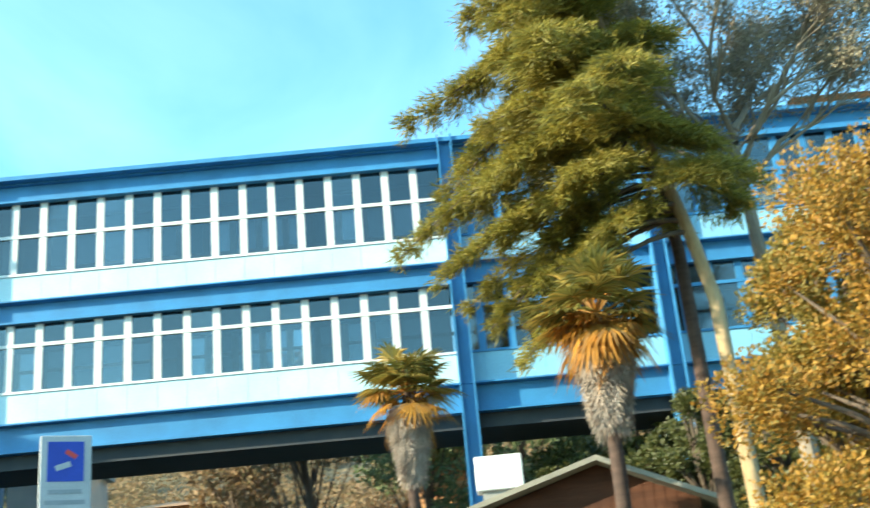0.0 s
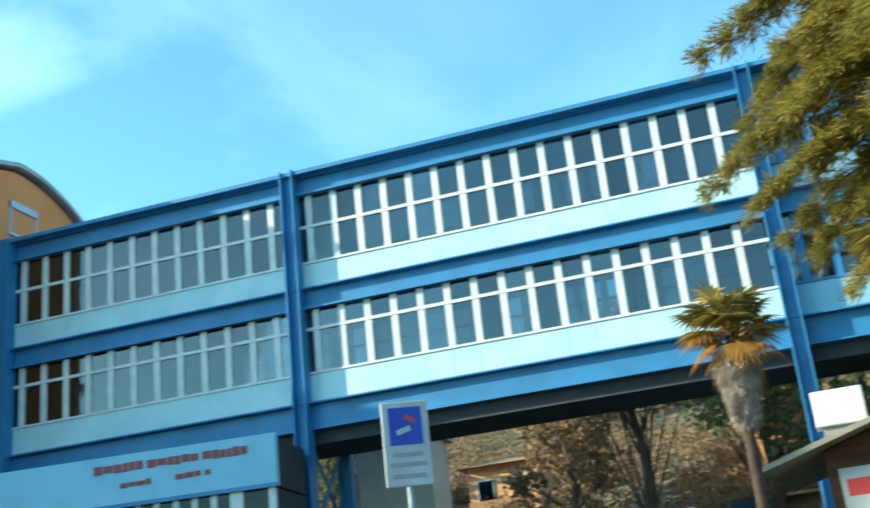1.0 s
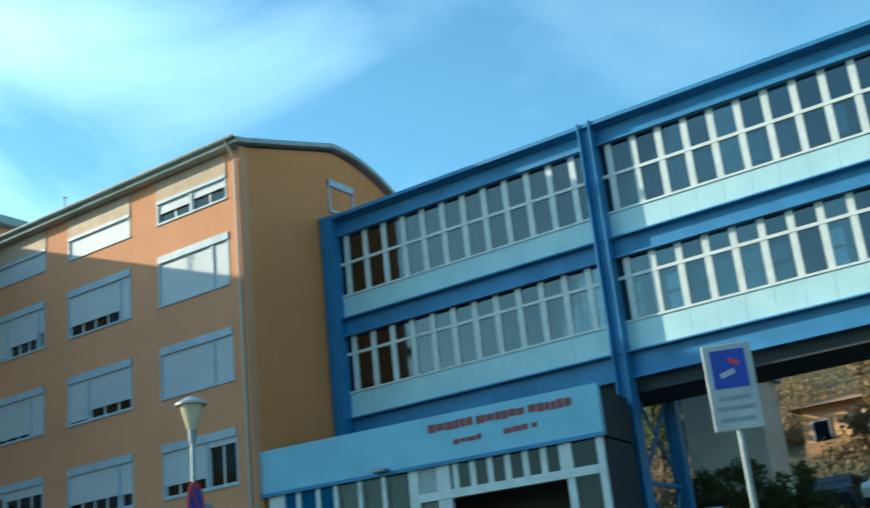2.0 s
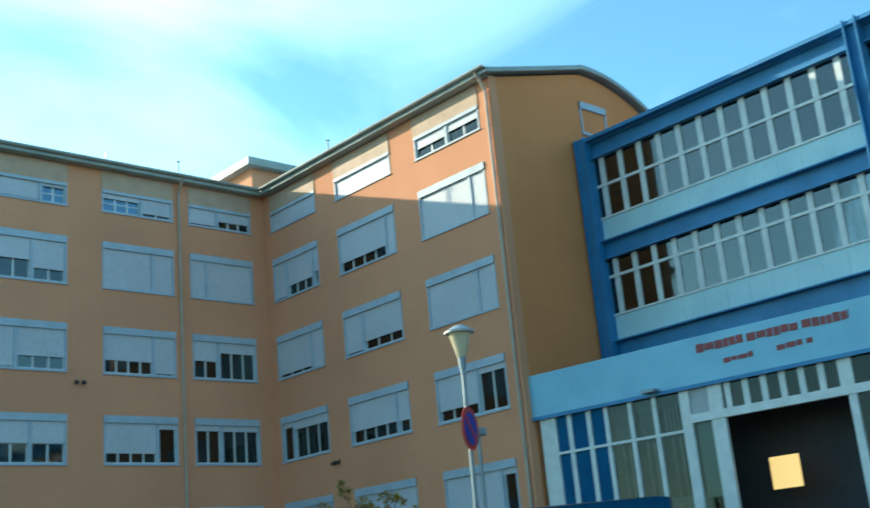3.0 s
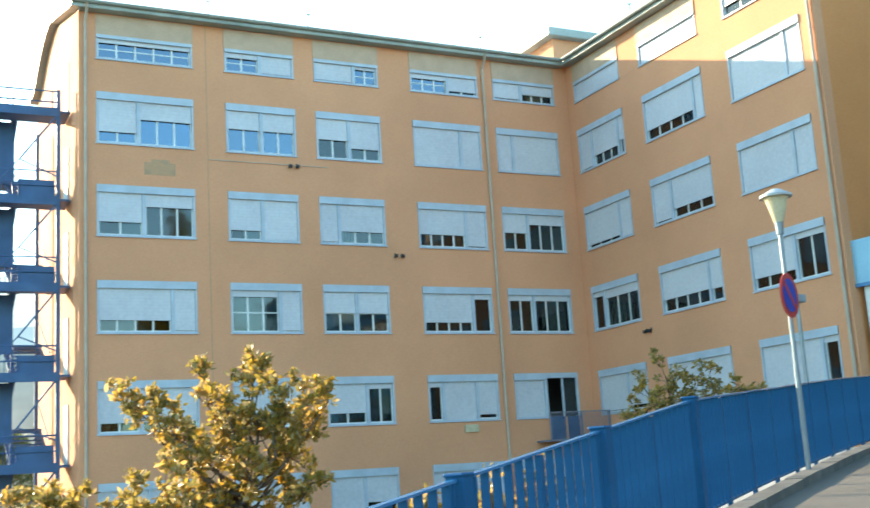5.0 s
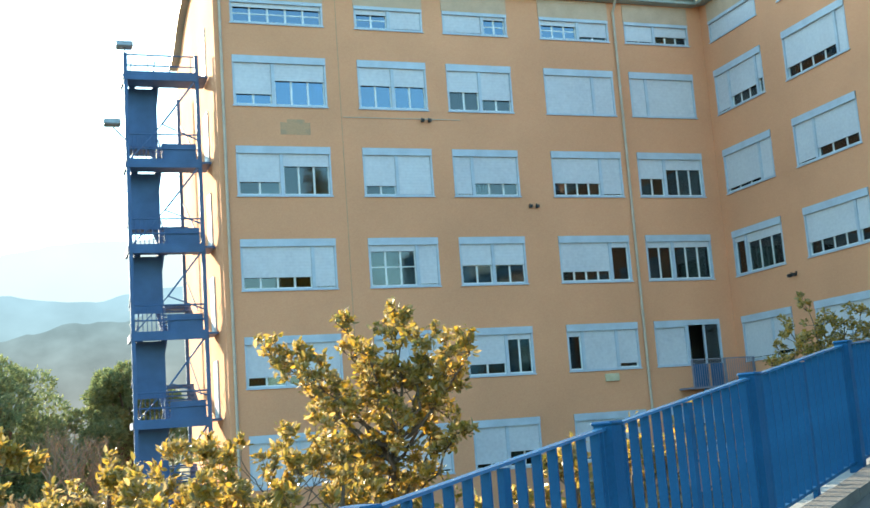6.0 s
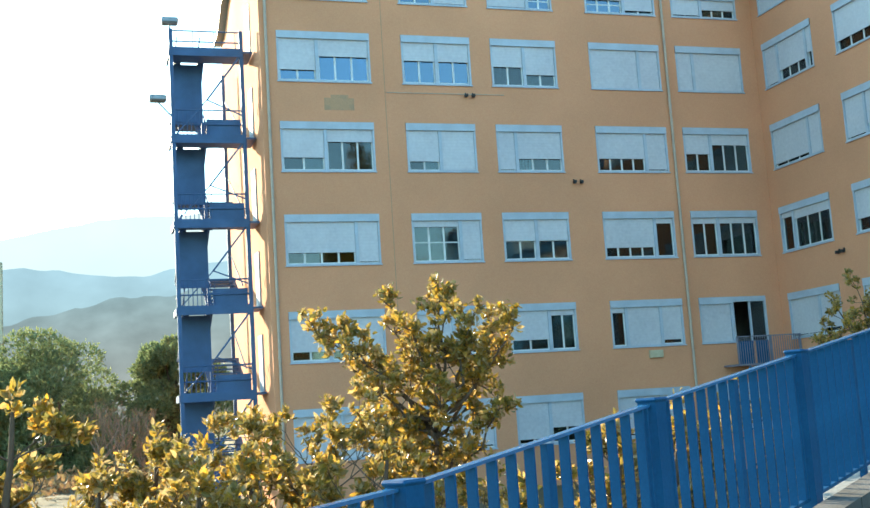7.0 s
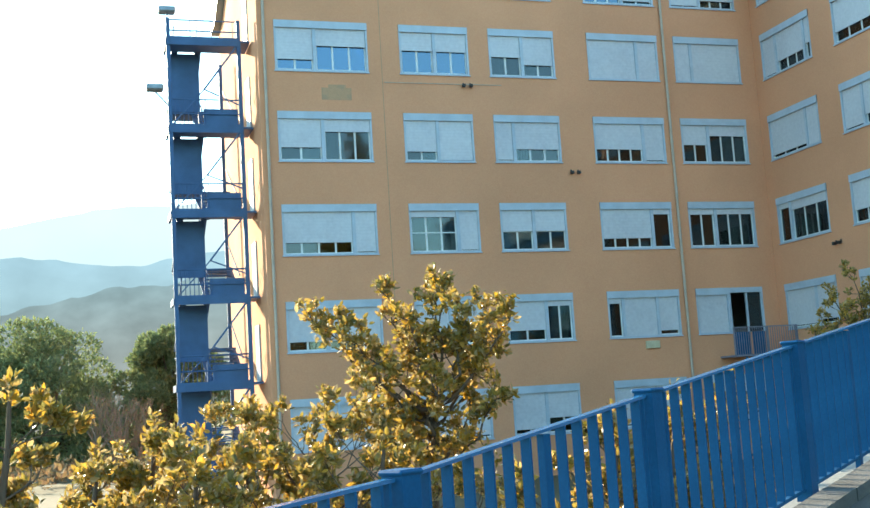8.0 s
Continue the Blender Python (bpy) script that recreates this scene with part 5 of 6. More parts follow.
limbed_magnolia(17.2, 14.0, 11, "tall young magnolia with gold and olive leaves",
                ((11.5, 5.0), (13.0, 4.9), (13.4, 3.7), (15.3, 6.1), (17.8, 6.9), (19.2, 5.0), (21.3, 4.6), (20.4, 4.7), (20.6, 3.6),
                 (16.4, 3.8), (16.3, 4.9), (17.9, 5.3), (18.9, 3.9), (14.8, 2.9), (19.4, 2.6), (14.2, 1.6), (17.2, 1.8), (20.4, 0.8), (13.2, 0.4), (15.0, 0.3), (17.2, 0.2), (19.0, 0.1), (14.6, -1.0), (16.4, -1.2), (18.2, -1.4)))
magnolia(11.0, 12.6, 0.1, 12, 1.45)
magnolia(7.9, 13.0, -0.2, 13, 1.5)
magnolia(14.3, 11.6, -1.0, 22, 1.2)
magnolia(5.2, 11.0, -1.2, 14, 1.2)
magnolia(0.6, 12.5, -0.7, 15, 0.55)
magnolia(3.3, 12.5, 0.6, 25, 0.5)
magnolia(-3.3, 10.0, 2.9, 16, 0.75)
magnolia(-0.6, 10.5, -2.8, 23, 1.0)
magnolia(19.5, 10.5, -4.2, 17, 0.9)
magnolia(25.8, 10.0, -0.25, 26, 0.8)
magnolia(28.7, 10.5, 0.5, 18, 0.8)
magnolia(31.7, 11.0, 0.95, 19, 0.8)
limbed_magnolia(38.6, 27.0, 20, "bushy magnolia with olive and bronze leaves",
                ((35.9, 2.5), (36.3, 3.1), (36.9, 4.1), (37.4, 3.4), (37.9, 4.9), (38.4, 4.1), (39.0, 3.2), (39.4, 4.2), (40.2, 4.6), (40.6, 3.5), (41.2, 2.9), (41.5, 3.6), (42.1, 3.3), (41.8, 2.5),
                 (36.6, 2.2), (38.2, 2.4), (39.8, 2.5), (41.0, 2.0), (37.4, 1.4), (39.4, 1.5)), 1.35)


def blob_crown(name, lobes, rng, count, size, width, material, parent, shell=0.75):
    """A crown from many lobes: leaves lie mostly in each lobe's outer shell, pointing outwards, so that gaps stay between lobes."""
    places = []
    total = sum(l[3] ** 2 for l in lobes)
    for x, y, z, r, flat in lobes:
        for _ in range(int(count * r * r / total)):
            d = Vector((rng.gauss(0, 1), rng.gauss(0, 1), rng.gauss(0, 1))).normalized()
            rr = r * (shell + (1 - shell) * rng.random())
            places.append((Vector((x, y, z)) + Vector((d.x * rr, d.y * rr, d.z * rr * flat)), (d + Vector((0, 0, 0.3))).normalized()))
    return leaf_mesh(name, places, rng, 3, size, width, material, parent, out=0.5, up=0.2, jitter=size * 0.25)


def stone_pine(az, dist, top_el, radius, seed):
    rng = random.Random(seed)
    p = az_place(az, dist)
    p.z = ground_z(p.x, p.y) - 0.2
    top = E + dist * math.tan(radians(top_el)) - p.z
    tree = thing("stone_pine", "dark green rounded pine on the slope below the hills", "tree", "pines", m=Matrix.Translation(p))
    w = Wood()
    w.tube([Vector((0.1 * i, 0, top * 0.16 * i)) for i in range(5)], [0.32, 0.28, 0.24, 0.18, 0.1], 8)
    lobes = []
    for _ in range(54):
        a, r, u = rng.uniform(0, 6.28), radius * math.sqrt(rng.random()), rng.random()
        zc = top * 0.08 + (top * 0.87 - radius * 0.15) * u
        k = math.sqrt(max(0.05, 1 - (abs(u - 0.35) / 0.72) ** 2))
        lobes.append((r * k * math.cos(a), r * k * math.sin(a), zc, rng.uniform(0.2, 0.36) * radius, 0.75))
        w.tube([Vector((0.2, 0, top * 0.4)), Vector((r * k * math.cos(a) * 0.6, r * k * math.sin(a) * 0.6, zc - 0.4)), Vector(lobes[-1][:3])], [0.1, 0.07, 0.02], 5)
    raw("trunk", w.v, w.f, BARK, tree, smooth=True)
    blob_crown("crown", lobes, rng, 15000, 0.28, 0.22, LEAF_PINE, tree, 0.7)


stone_pine(-1.2, 78, 5.1, 5.2, 31)
stone_pine(-4.6, 82, 4.3, 3.4, 32)
stone_pine(4.5, 80, 4.7, 3.4, 33)


def leafy_tree(name, label, az, dist, z0, z1, radius, seed, leaf, material, group="", count=3500, low=0.3, bark=BARK, girth=0.16, clumps=30, shell=0.55):
    rng = random.Random(seed)
    p = az_place(az, dist)
    p.z = z0
    h = z1 - z0
    tree = thing(name, label, "tree", group, m=Matrix.Translation(p))
    w = Wood()
    tr = [Vector((0.15 * math.sin(i * 1.3 + seed), 0.12 * math.cos(i * 1.1), h * 0.62 * i / 6)) for i in range(7)]
    w.tube(tr, [girth * (1 - 0.75 * i / 6) for i in range(7)], 8)
    lobes = []
    for k in range(clumps):
        a, u = rng.uniform(0, 6.28), rng.random()
        rr = radius * math.sqrt(rng.random()) * math.sqrt(max(0.08, 1 - (2 * u - 0.8) ** 2 * 0.6))
        c = Vector((rr * math.cos(a), rr * math.sin(a), h * (low + (0.93 - low) * u)))
        lobes.append((c.x, c.y, c.z, radius * rng.uniform(0.18, 0.36), 0.8))
        w.tube([tr[min(6, 1 + int(u * 5))], tr[min(6, 1 + int(u * 5))].lerp(c, 0.6) + Vector((0, 0, 0.1)), c], [0.05, 0.035, 0.012], 5)
    raw("trunk", w.v, w.f, bark, tree, smooth=True)
    blob_crown("crown", lobes, rng, count, leaf, 0.3, material, tree, shell)
    return tree


# bare young trees in the valley beside the tower
for k in range(6):
    rng = random.Random(400 + k)
    az, dist, el = 0.9 + 2.6 * ((k * 4) % 9) / 9 + rng.uniform(-0.1, 0.1), rng.uniform(58, 80), rng.uniform(0.0, 1.9)
    q = az_place(az, dist)
    q.z = ground_z(q.x, q.y) - 0.1
    h = E + dist * math.tan(radians(el)) - q.z
    tree = thing("bare_young_tree", "thin leafless brown tree on the dry slope", "tree", "valley trees", m=Matrix.Translation(q))
    w = Wood()
    w.tube([Vector((0.08 * math.sin(i + k), 0.05 * i, h * 0.5 * i / 4)) for i in range(5)], [0.10, 0.09, 0.075, 0.06, 0.04], 6)
    for j in range(7):
        a = j * 2.4
        w.grow(rng, Vector((0, 0.1, h * (0.22 + 0.04 * j))), Vector((math.cos(a) * 0.5, math.sin(a) * 0.5, 0.9)).normalized(), h * 0.26, 0.045, 3, spread=0.6, lift=0.2, split=(2, 3), shrink=0.7)
    raw("branchwork", w.v, w.f, VALLEY_TWIG, tree)["kind"] = "stuff"
    leaf_mesh("dry_leaves", w.tips[::4], rng, 1, 0.10, 0.3, LEAF_SCRUB, tree, out=0.9, up=0.0, jitter=0.15)

# the tall cedar: a pale leaning trunk, and long boughs with drooping flat sprays
rng = random.Random(51)
cd = 20.0


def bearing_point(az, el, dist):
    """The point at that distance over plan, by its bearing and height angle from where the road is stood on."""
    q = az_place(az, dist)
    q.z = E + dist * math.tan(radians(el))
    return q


cedar_base = az_place(104.4, cd)
cedar_base.z = ground_z(cedar_base.x, cedar_base.y) - 0.3
cedar = thing("cedar_tree", "tall olive-green conifer with a pale leaning trunk", "tree", m=Matrix.Translation(cedar_base))
w = Wood()
STEM = [(104.36, 6.5), (104.2, 12.0), (104.1, 16.4), (103.5, 19.3), (102.9, 21.6), (101.7, 25.5), (100.6, 30.0), (99.8, 35.0), (99.3, 41.0), (99.0, 46.0)]
stem = [Vector((0, 0, 0))] + [bearing_point(a, e, cd) - cedar_base for a, e in STEM]
w.tube(stem, [0.18, 0.14, 0.13, 0.125, 0.12, 0.115, 0.105, 0.09, 0.07, 0.045, 0.015], 10)
raw("trunk", w.v, w.f, PALE_BARK, cedar, smooth=True)
second = Wood()
s2 = [az_place(103.1, cd + 0.9)]
s2[0].z = ground_z(s2[0].x, s2[0].y) - 0.3
s2 += [bearing_point(a, e, cd + 0.8) for a, e in ((102.9, 8.0), (102.8, 14.0), (102.7, 19.0), (102.3, 23.0))]
second.tube([p - cedar_base for p in s2], [0.15, 0.14, 0.13, 0.12, 0.1], 9)
raw("trunk", second.v, second.f, PALM_TRUNK, cedar, smooth=True)
w2, sprays = Wood(), []


def stem_at(z):
    for a, b in zip(stem, stem[1:]):
        if a.z <= z <= b.z:
            return a.lerp(b, (z - a.z) / (b.z - a.z))
    return stem[-1]


def bough(end, droop, plate, bare):
    """A bough from the stem out to end, hanging towards its tip, with flat sprays on both sides past its bare part."""
    out = math.hypot(end.x - stem[5].x, end.y - stem[5].y)
    st = stem_at(min(max(end.z + droop * out, stem[4].z + 0.2), stem[-1].z - 0.2))
    pts = []
    for j in range(9):
        t = j / 8
        q = st.lerp(end, t)
        q.z = st.z + (end.z - st.z) * t ** 1.5 + 0.05 * out * math.sin(math.pi * t)
        pts.append(q + Vector((rng.gauss(0, 0.04), rng.gauss(0, 0.04), rng.gauss(0, 0.03))) * (0 if j in (0, 8) else 1))
    w2.tube(pts, [0.055 * (1 - 0.1 * j) for j in range(9)], 5)
    d = (end - st).normalized()
    sv = Vector((-d.y, d.x, 0)).normalized()
    for j in range(1, 9):
        if j / 8 < bare:
            continue
        wide = plate * math.sin(math.pi * min(1.0, 0.28 + 0.62 * j / 8)) ** 0.7
        for side in (-1, 1):
            for _ in range(3):
                p0 = pts[j - 1].lerp(pts[j], rng.random())
                ln = wide * rng.uniform(0.4, 1.15)
                sd = (sv * side + d * rng.uniform(0.35, 1.1)).normalized()
                for q in range(6):
                    u = (q + rng.random()) / 6
                    sprays.append((p0 + sd * ln * u + Vector((0, 0, 0.06 * ln - 0.42 * ln * u * u + rng.gauss(0, 0.025))),
                                   (sd + Vector((0, 0, -0.35 * u + rng.gauss(0, 0.12)))).normalized()))
        sprays.append((pts[j], d))


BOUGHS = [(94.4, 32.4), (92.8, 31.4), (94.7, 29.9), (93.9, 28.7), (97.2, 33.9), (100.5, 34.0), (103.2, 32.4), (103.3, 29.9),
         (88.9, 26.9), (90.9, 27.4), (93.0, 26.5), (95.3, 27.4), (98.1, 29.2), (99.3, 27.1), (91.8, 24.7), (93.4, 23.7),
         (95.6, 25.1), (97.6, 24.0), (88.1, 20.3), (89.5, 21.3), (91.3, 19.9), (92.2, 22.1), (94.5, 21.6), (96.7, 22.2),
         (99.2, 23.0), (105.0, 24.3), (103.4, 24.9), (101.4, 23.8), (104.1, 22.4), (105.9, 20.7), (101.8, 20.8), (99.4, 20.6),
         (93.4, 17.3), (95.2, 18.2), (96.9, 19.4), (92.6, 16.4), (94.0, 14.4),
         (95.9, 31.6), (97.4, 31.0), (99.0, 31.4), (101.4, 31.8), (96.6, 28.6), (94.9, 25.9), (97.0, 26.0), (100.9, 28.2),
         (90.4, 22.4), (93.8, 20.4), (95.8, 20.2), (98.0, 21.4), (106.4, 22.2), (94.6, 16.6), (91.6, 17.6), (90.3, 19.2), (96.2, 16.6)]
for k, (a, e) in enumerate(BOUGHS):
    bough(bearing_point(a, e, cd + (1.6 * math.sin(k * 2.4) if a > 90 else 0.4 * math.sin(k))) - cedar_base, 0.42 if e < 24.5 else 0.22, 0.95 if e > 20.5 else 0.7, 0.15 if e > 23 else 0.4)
# boughs towards the road and away from it, and the crown higher up
for k in range(46):
    e = 23.5 + 20.5 * (k / 46) ** 0.9
    far = rng.uniform(1.0, 3.3) * (1 if k % 2 else -1) * (1.25 - k / 60)
    spread_ = 4.6 * (1.1 - k / 52)
    bough(bearing_point(98.3 + rng.uniform(-1, 0.8) * spread_, e, cd + far) - cedar_base, 0.25, 0.9 * (1.15 - k / 80), 0.2)
raw("branchwork", w2.v, w2.f, BARK, cedar, smooth=True)["kind"] = "stuff"
leaf_mesh("needles", sprays, rng, 10, 0.20, 0.06, LEAF_CEDAR, cedar, out=0.40, up=0.04, jitter=0.06)


def fan_palm(az, dist, top_el, skirt_el, seed, label, size=1.0, dead_count=46, live_count=34):
    rng = random.Random(seed)
    p = az_place(az, dist)
    p.z = ground_z(p.x, p.y) - 0.2
    crown = E + dist * math.tan(radians(top_el)) - p.z
    skirt = E + dist * math.tan(radians(skirt_el)) - p.z
    sc = (crown - skirt) / 2.6 * size
    palm = thing("fan_palm", label, "palm tree", "palms by the kiosk", m=Matrix.Translation(p))
    heart = crown - 1.0 * sc
    w = Wood()
    w.tube([Vector((0.03 * math.sin(i), 0, heart * i / 8)) for i in range(9)], [0.12 * sc ** 0.5 - 0.003 * i for i in range(9)], 10)
    raw("trunk", w.v, w.f, PALM_TRUNK, palm, smooth=True)
    stalks = Wood()
    v, f, v2, f2 = [], [], [], []

    def fan(vs, fs, base, d, size, droop, width=0.06):
        side = d.cross(Vector((0, 0, 1)))
        side = side.normalized() if side.length > 0.05 else Vector((1, 0, 0))
        nn = d.cross(side)
        for k in range(15):
            a = radians(-100 + 200 * k / 14)
            dd = (d * math.cos(a) + side * math.sin(a)).normalized()
            ln = size * (0.75 + 0.25 * math.cos(a)) * rng.uniform(0.85, 1.1)
            ww = dd.cross(nn) * size * width
            i = len(vs)
            mid = base + dd * ln * 0.55 + Vector((0, 0, -droop * ln * 0.15))
            tip = base + dd * ln + Vector((0, 0, -droop * ln * 0.6))
            vs.extend([base, mid + ww, mid - ww, tip, mid + nn * size * 0.03])
            fs.extend([(i, i + 1, i + 4), (i, i + 4, i + 2), (i + 1, i + 3, i + 4), (i + 4, i + 3, i + 2)])

    for k in range(live_count):
        a, e = k * 2.4, rng.uniform(-0.25, 1.25)
        d = Vector((math.cos(a) * math.cos(e), math.sin(a) * math.cos(e), math.sin(e)))
        b = Vector((0, 0, heart))
        q = b + d * sc * rng.uniform(0.4, 0.75)
        stalks.tube([b, q], [0.02, 0.012], 5)
        fan(v, f, q, d, sc * 0.68, 0.55)
    for k in range(dead_count):
        a, e = k * 2.4 + 0.7 + rng.uniform(-0.5, 0.5), rng.uniform(-1.25, 0.15)
        d = Vector((math.cos(a) * math.cos(e), math.sin(a) * math.cos(e), math.sin(e)))
        b = Vector((0, 0, heart - 0.12 * sc * rng.random()))
        q = b + d * sc * rng.uniform(0.2, 0.62)
        stalks.tube([b, q], [0.02, 0.012], 5)
        fan(v2, f2, q, (d + Vector((rng.gauss(0, 0.25), rng.gauss(0, 0.25), rng.gauss(0, 0.2)))).normalized(), sc * rng.uniform(0.4, 0.66), rng.uniform(0.7, 1.4))
    raw("stalkwork", stalks.v, stalks.f, LEAF_DEAD, palm)["kind"] = "stuff"
    raw("fronds", v, f, LEAF_PALM, palm)
    raw("dead_fronds", v2, f2, LEAF_DEAD, palm)
    v3, f3 = [], []
    for k in range(190):
        a = rng.uniform(0, 6.28)
        u = rng.random()
        z = skirt + (heart - 0.75 * sc - skirt) * u
        r = sc * (0.10 + 0.27 * u) * rng.uniform(0.7, 1.25)
        d = Vector((math.cos(a) * 0.25, math.sin(a) * 0.25, -1)).normalized()
        fan(v3, f3, Vector((math.cos(a) * r, math.sin(a) * r, z + 0.3)), d, sc * 0.42, 0.3, 0.05)
    sk = raw("skirt", v3, f3, PALM_SKIRT, palm)
    sk["label"] = "hanging skirt of dead grey-brown fronds"


fan_palm(98.1, 15.5, 19.4, 10.3, 61, "fan palm with orange dead fronds and grey skirt", 0.88)
fan_palm(87.9, 19.0, 15.9, 8.9, 62, "small fan palm with yellowing fronds", 0.85, 12, 40)

# golden tree and a bare one at the foot of the slope
leafy_tree("golden_tree", "broad tree with golden ochre autumn leaves", 113.8, 13.5, E - 0.4, E + 13.5 * math.tan(radians(22.8)), 2.3, 71, 0.065, LEAF_OCHRE, "", 42000, 0.12, clumps=90, shell=0.1)
leafy_tree("golden_tree", "broad tree with olive and ochre leaves", 109.9, 15.5, E - 0.2, E + 15.5 * math.tan(radians(20.6)), 1.3, 72, 0.065, LEAF_OLIVE, "", 30000, 0.06, clumps=80, shell=0.1)
rng = random.Random(81)
q = az_place(107.4, 22.5)
q.z = ground_z(q.x, q.y) - 0.2
bare = thing("bare_tree", "leafless grey tree with fine twigs", "tree", m=Matrix.Translation(q))
w = Wood()
w.tube([Vector((0, 0.1 * i, 2.2 * i)) for i in range(5)], [0.2, 0.18, 0.16, 0.14, 0.11], 8)
for k in range(11):
    a = k * 2.4
    w.grow(rng, Vector((0, 0.35, 7.6 + 0.16 * k)), Vector((math.cos(a) * 0.9, math.sin(a) * 0.9, 0.75)).normalized(), 1.9, 0.07, 5, spread=0.7, lift=0.12, split=(2, 4), shrink=0.72)
raw("branchwork", w.v, w.f, TWIG, bare)["kind"] = "stuff"
leaf_mesh("dry_leaves", w.tips, rng, 15, 0.095, 0.2, LEAF_DRY, bare, out=0.9, up=-0.1, jitter=0.16)

# ---- kiosk, tank, sheds and slope behind the bridge ----
kd = 22.0
kp = az_place(96.5, kd)
kg = ground_z(kp.x, kp.y) - 0.2
kiosk = thing("kiosk", "red-brown wooden kiosk with a pale pitched roof", "kiosk", m=Matrix.Translation((kp.x, kp.y, 0)) @ Matrix.Rotation(radians(-96.5), 4, "Z"))
ez, pz = E + kd * math.tan(radians(7.4)), E + kd * math.tan(radians(9.45))
kb = bmesh.new()
prof = [(-2.1, kg), (2.0, kg), (2.0, ez), (0.2, pz - 0.1), (-2.1, ez)]
fr_ = [kb.verts.new((x, 0, z)) for x, z in prof]
bk_ = [kb.verts.new((x, 3.2, z)) for x, z in prof]
kb.faces.new(fr_[::-1])
kb.faces.new(bk_)
for i in range(5):
    j = (i + 1) % 5
    kb.faces.new((fr_[i], fr_[j], bk_[j], bk_[i]))
bmesh.ops.recalc_face_normals(kb, faces=kb.faces)
part("kiosk_body", kb, WOOD_RED, kiosk)
for k in range(20):
    x = -2.08 + k * 0.205
    ztop = ez + (pz - 0.1 - ez) * (1 - abs((x + 0.1 - 0.2)) / (2.3 if x < 0.2 else 1.8)) - 0.05
    part("board", boxes((x, x + 0.195, -0.025, -0.002, kg, ztop)), WOOD_RED, kiosk)
for sx in (-1, 1):
    rb = bmesh.new()
    x0, x1 = (0.2, -3.2) if sx < 0 else (0.2, 2.4)
    z1 = ez - 0.18
    vs = [rb.verts.new(c) for c in ((x0, -0.55, pz), (x1, -0.55, z1), (x1, 3.6, z1), (x0, 3.6, pz), (x0, -0.55, pz - 0.1), (x1, -0.55, z1 - 0.1), (x1, 3.6, z1 - 0.1), (x0, 3.6, pz - 0.1))]
    for q4 in ((0, 1, 2, 3), (7, 6, 5, 4), (0, 4, 5, 1), (1, 5, 6, 2), (2, 6, 7, 3), (3, 7, 4, 0)):
        rb.faces.new([vs[i] for i in q4])
    bmesh.ops.recalc_face_normals(rb, faces=rb.faces)
    part("kiosk_roof", rb, FELT, kiosk)
part("poster", boxes((-1.9, -0.6, -0.06, -0.03, ez - 1.35, ez - 0.35)), SIGN_WHITE, kiosk, "white and red poster")
part("poster_band", boxes((-1.8, -0.75, -0.066, -0.0605, ez - 0.85, ez - 0.55)), SIGN_RED, kiosk)

td = 25.0
tq = az_place(92.2, td)
tank = thing("white_cabinet", "white box cabinet on a stand beyond the kiosk", "cabinet", m=Matrix.Translation((tq.x, tq.y, 0)) @ Matrix.Rotation(radians(-92), 4, "Z"))
part("cabinet_body", boxes((-0.52, 0.5, -0.3, 0.35, E + td * math.tan(radians(8.4)), E + td * math.tan(radians(10.05))), bevel=0.02), WHITE_PAINT, tank)
part("stand", boxes((-0.4, 0.4, -0.2, 0.25, ground_z(tq.x, tq.y) - 0.2, E + td * math.tan(radians(8.4)))), CONCRETE, tank)

shed = thing("concrete_building", "low grey concrete building behind the bridge posts", "building")
sz = ground_z(40, 13) - 1.0
part("wall", boxes((38.5, 40.6, 12.4, 15.2, sz, E + 7.6)), PALE_WALL, shed)
part("roof", boxes((38.3, 40.8, 12.2, 15.4, E + 7.6, E + 7.8)), GREY_ROOF, shed)

annex = thing("cream_house", "cream rendered block with a terracotta roof past the trees", "house")
part("wall", boxes((36.0, 50, -30, -13.4, ground_z(43, -20) - 4, E + 17.6)), CREAM_WALL, annex)
rb = bmesh.new()
vs = [rb.verts.new(c) for c in ((35.2, -30.8, E + 17.6), (50.8, -30.8, E + 17.6), (50.8, -12.6, E + 17.6), (35.2, -12.6, E + 17.6), (43, -25, E + 20.6), (43, -18, E + 20.6))]
for q4 in ((0, 3, 2, 1), (0, 1, 4), (1, 2, 5, 4), (2, 3, 5), (3, 0, 4, 5)):
    rb.faces.new([vs[i] for i in q4])
bmesh.ops.recalc_face_normals(rb, faces=rb.faces)
part("roof", rb, TERRACOTTA, annex)
for z in (14.6, 11.0):
    for y in (-15.5, -19.0, -22.5):
        wv = part("window", boxes((35.9, 35.999, y - 0.7, y + 0.7, E + z, E + z + 1.6)), FRAME_BLUE, annex)
        part("pane", boxes((35.87, 35.899, y - 0.6, y + 0.6, E + z + 0.1, E + z + 1.5)), GLASS, wv)


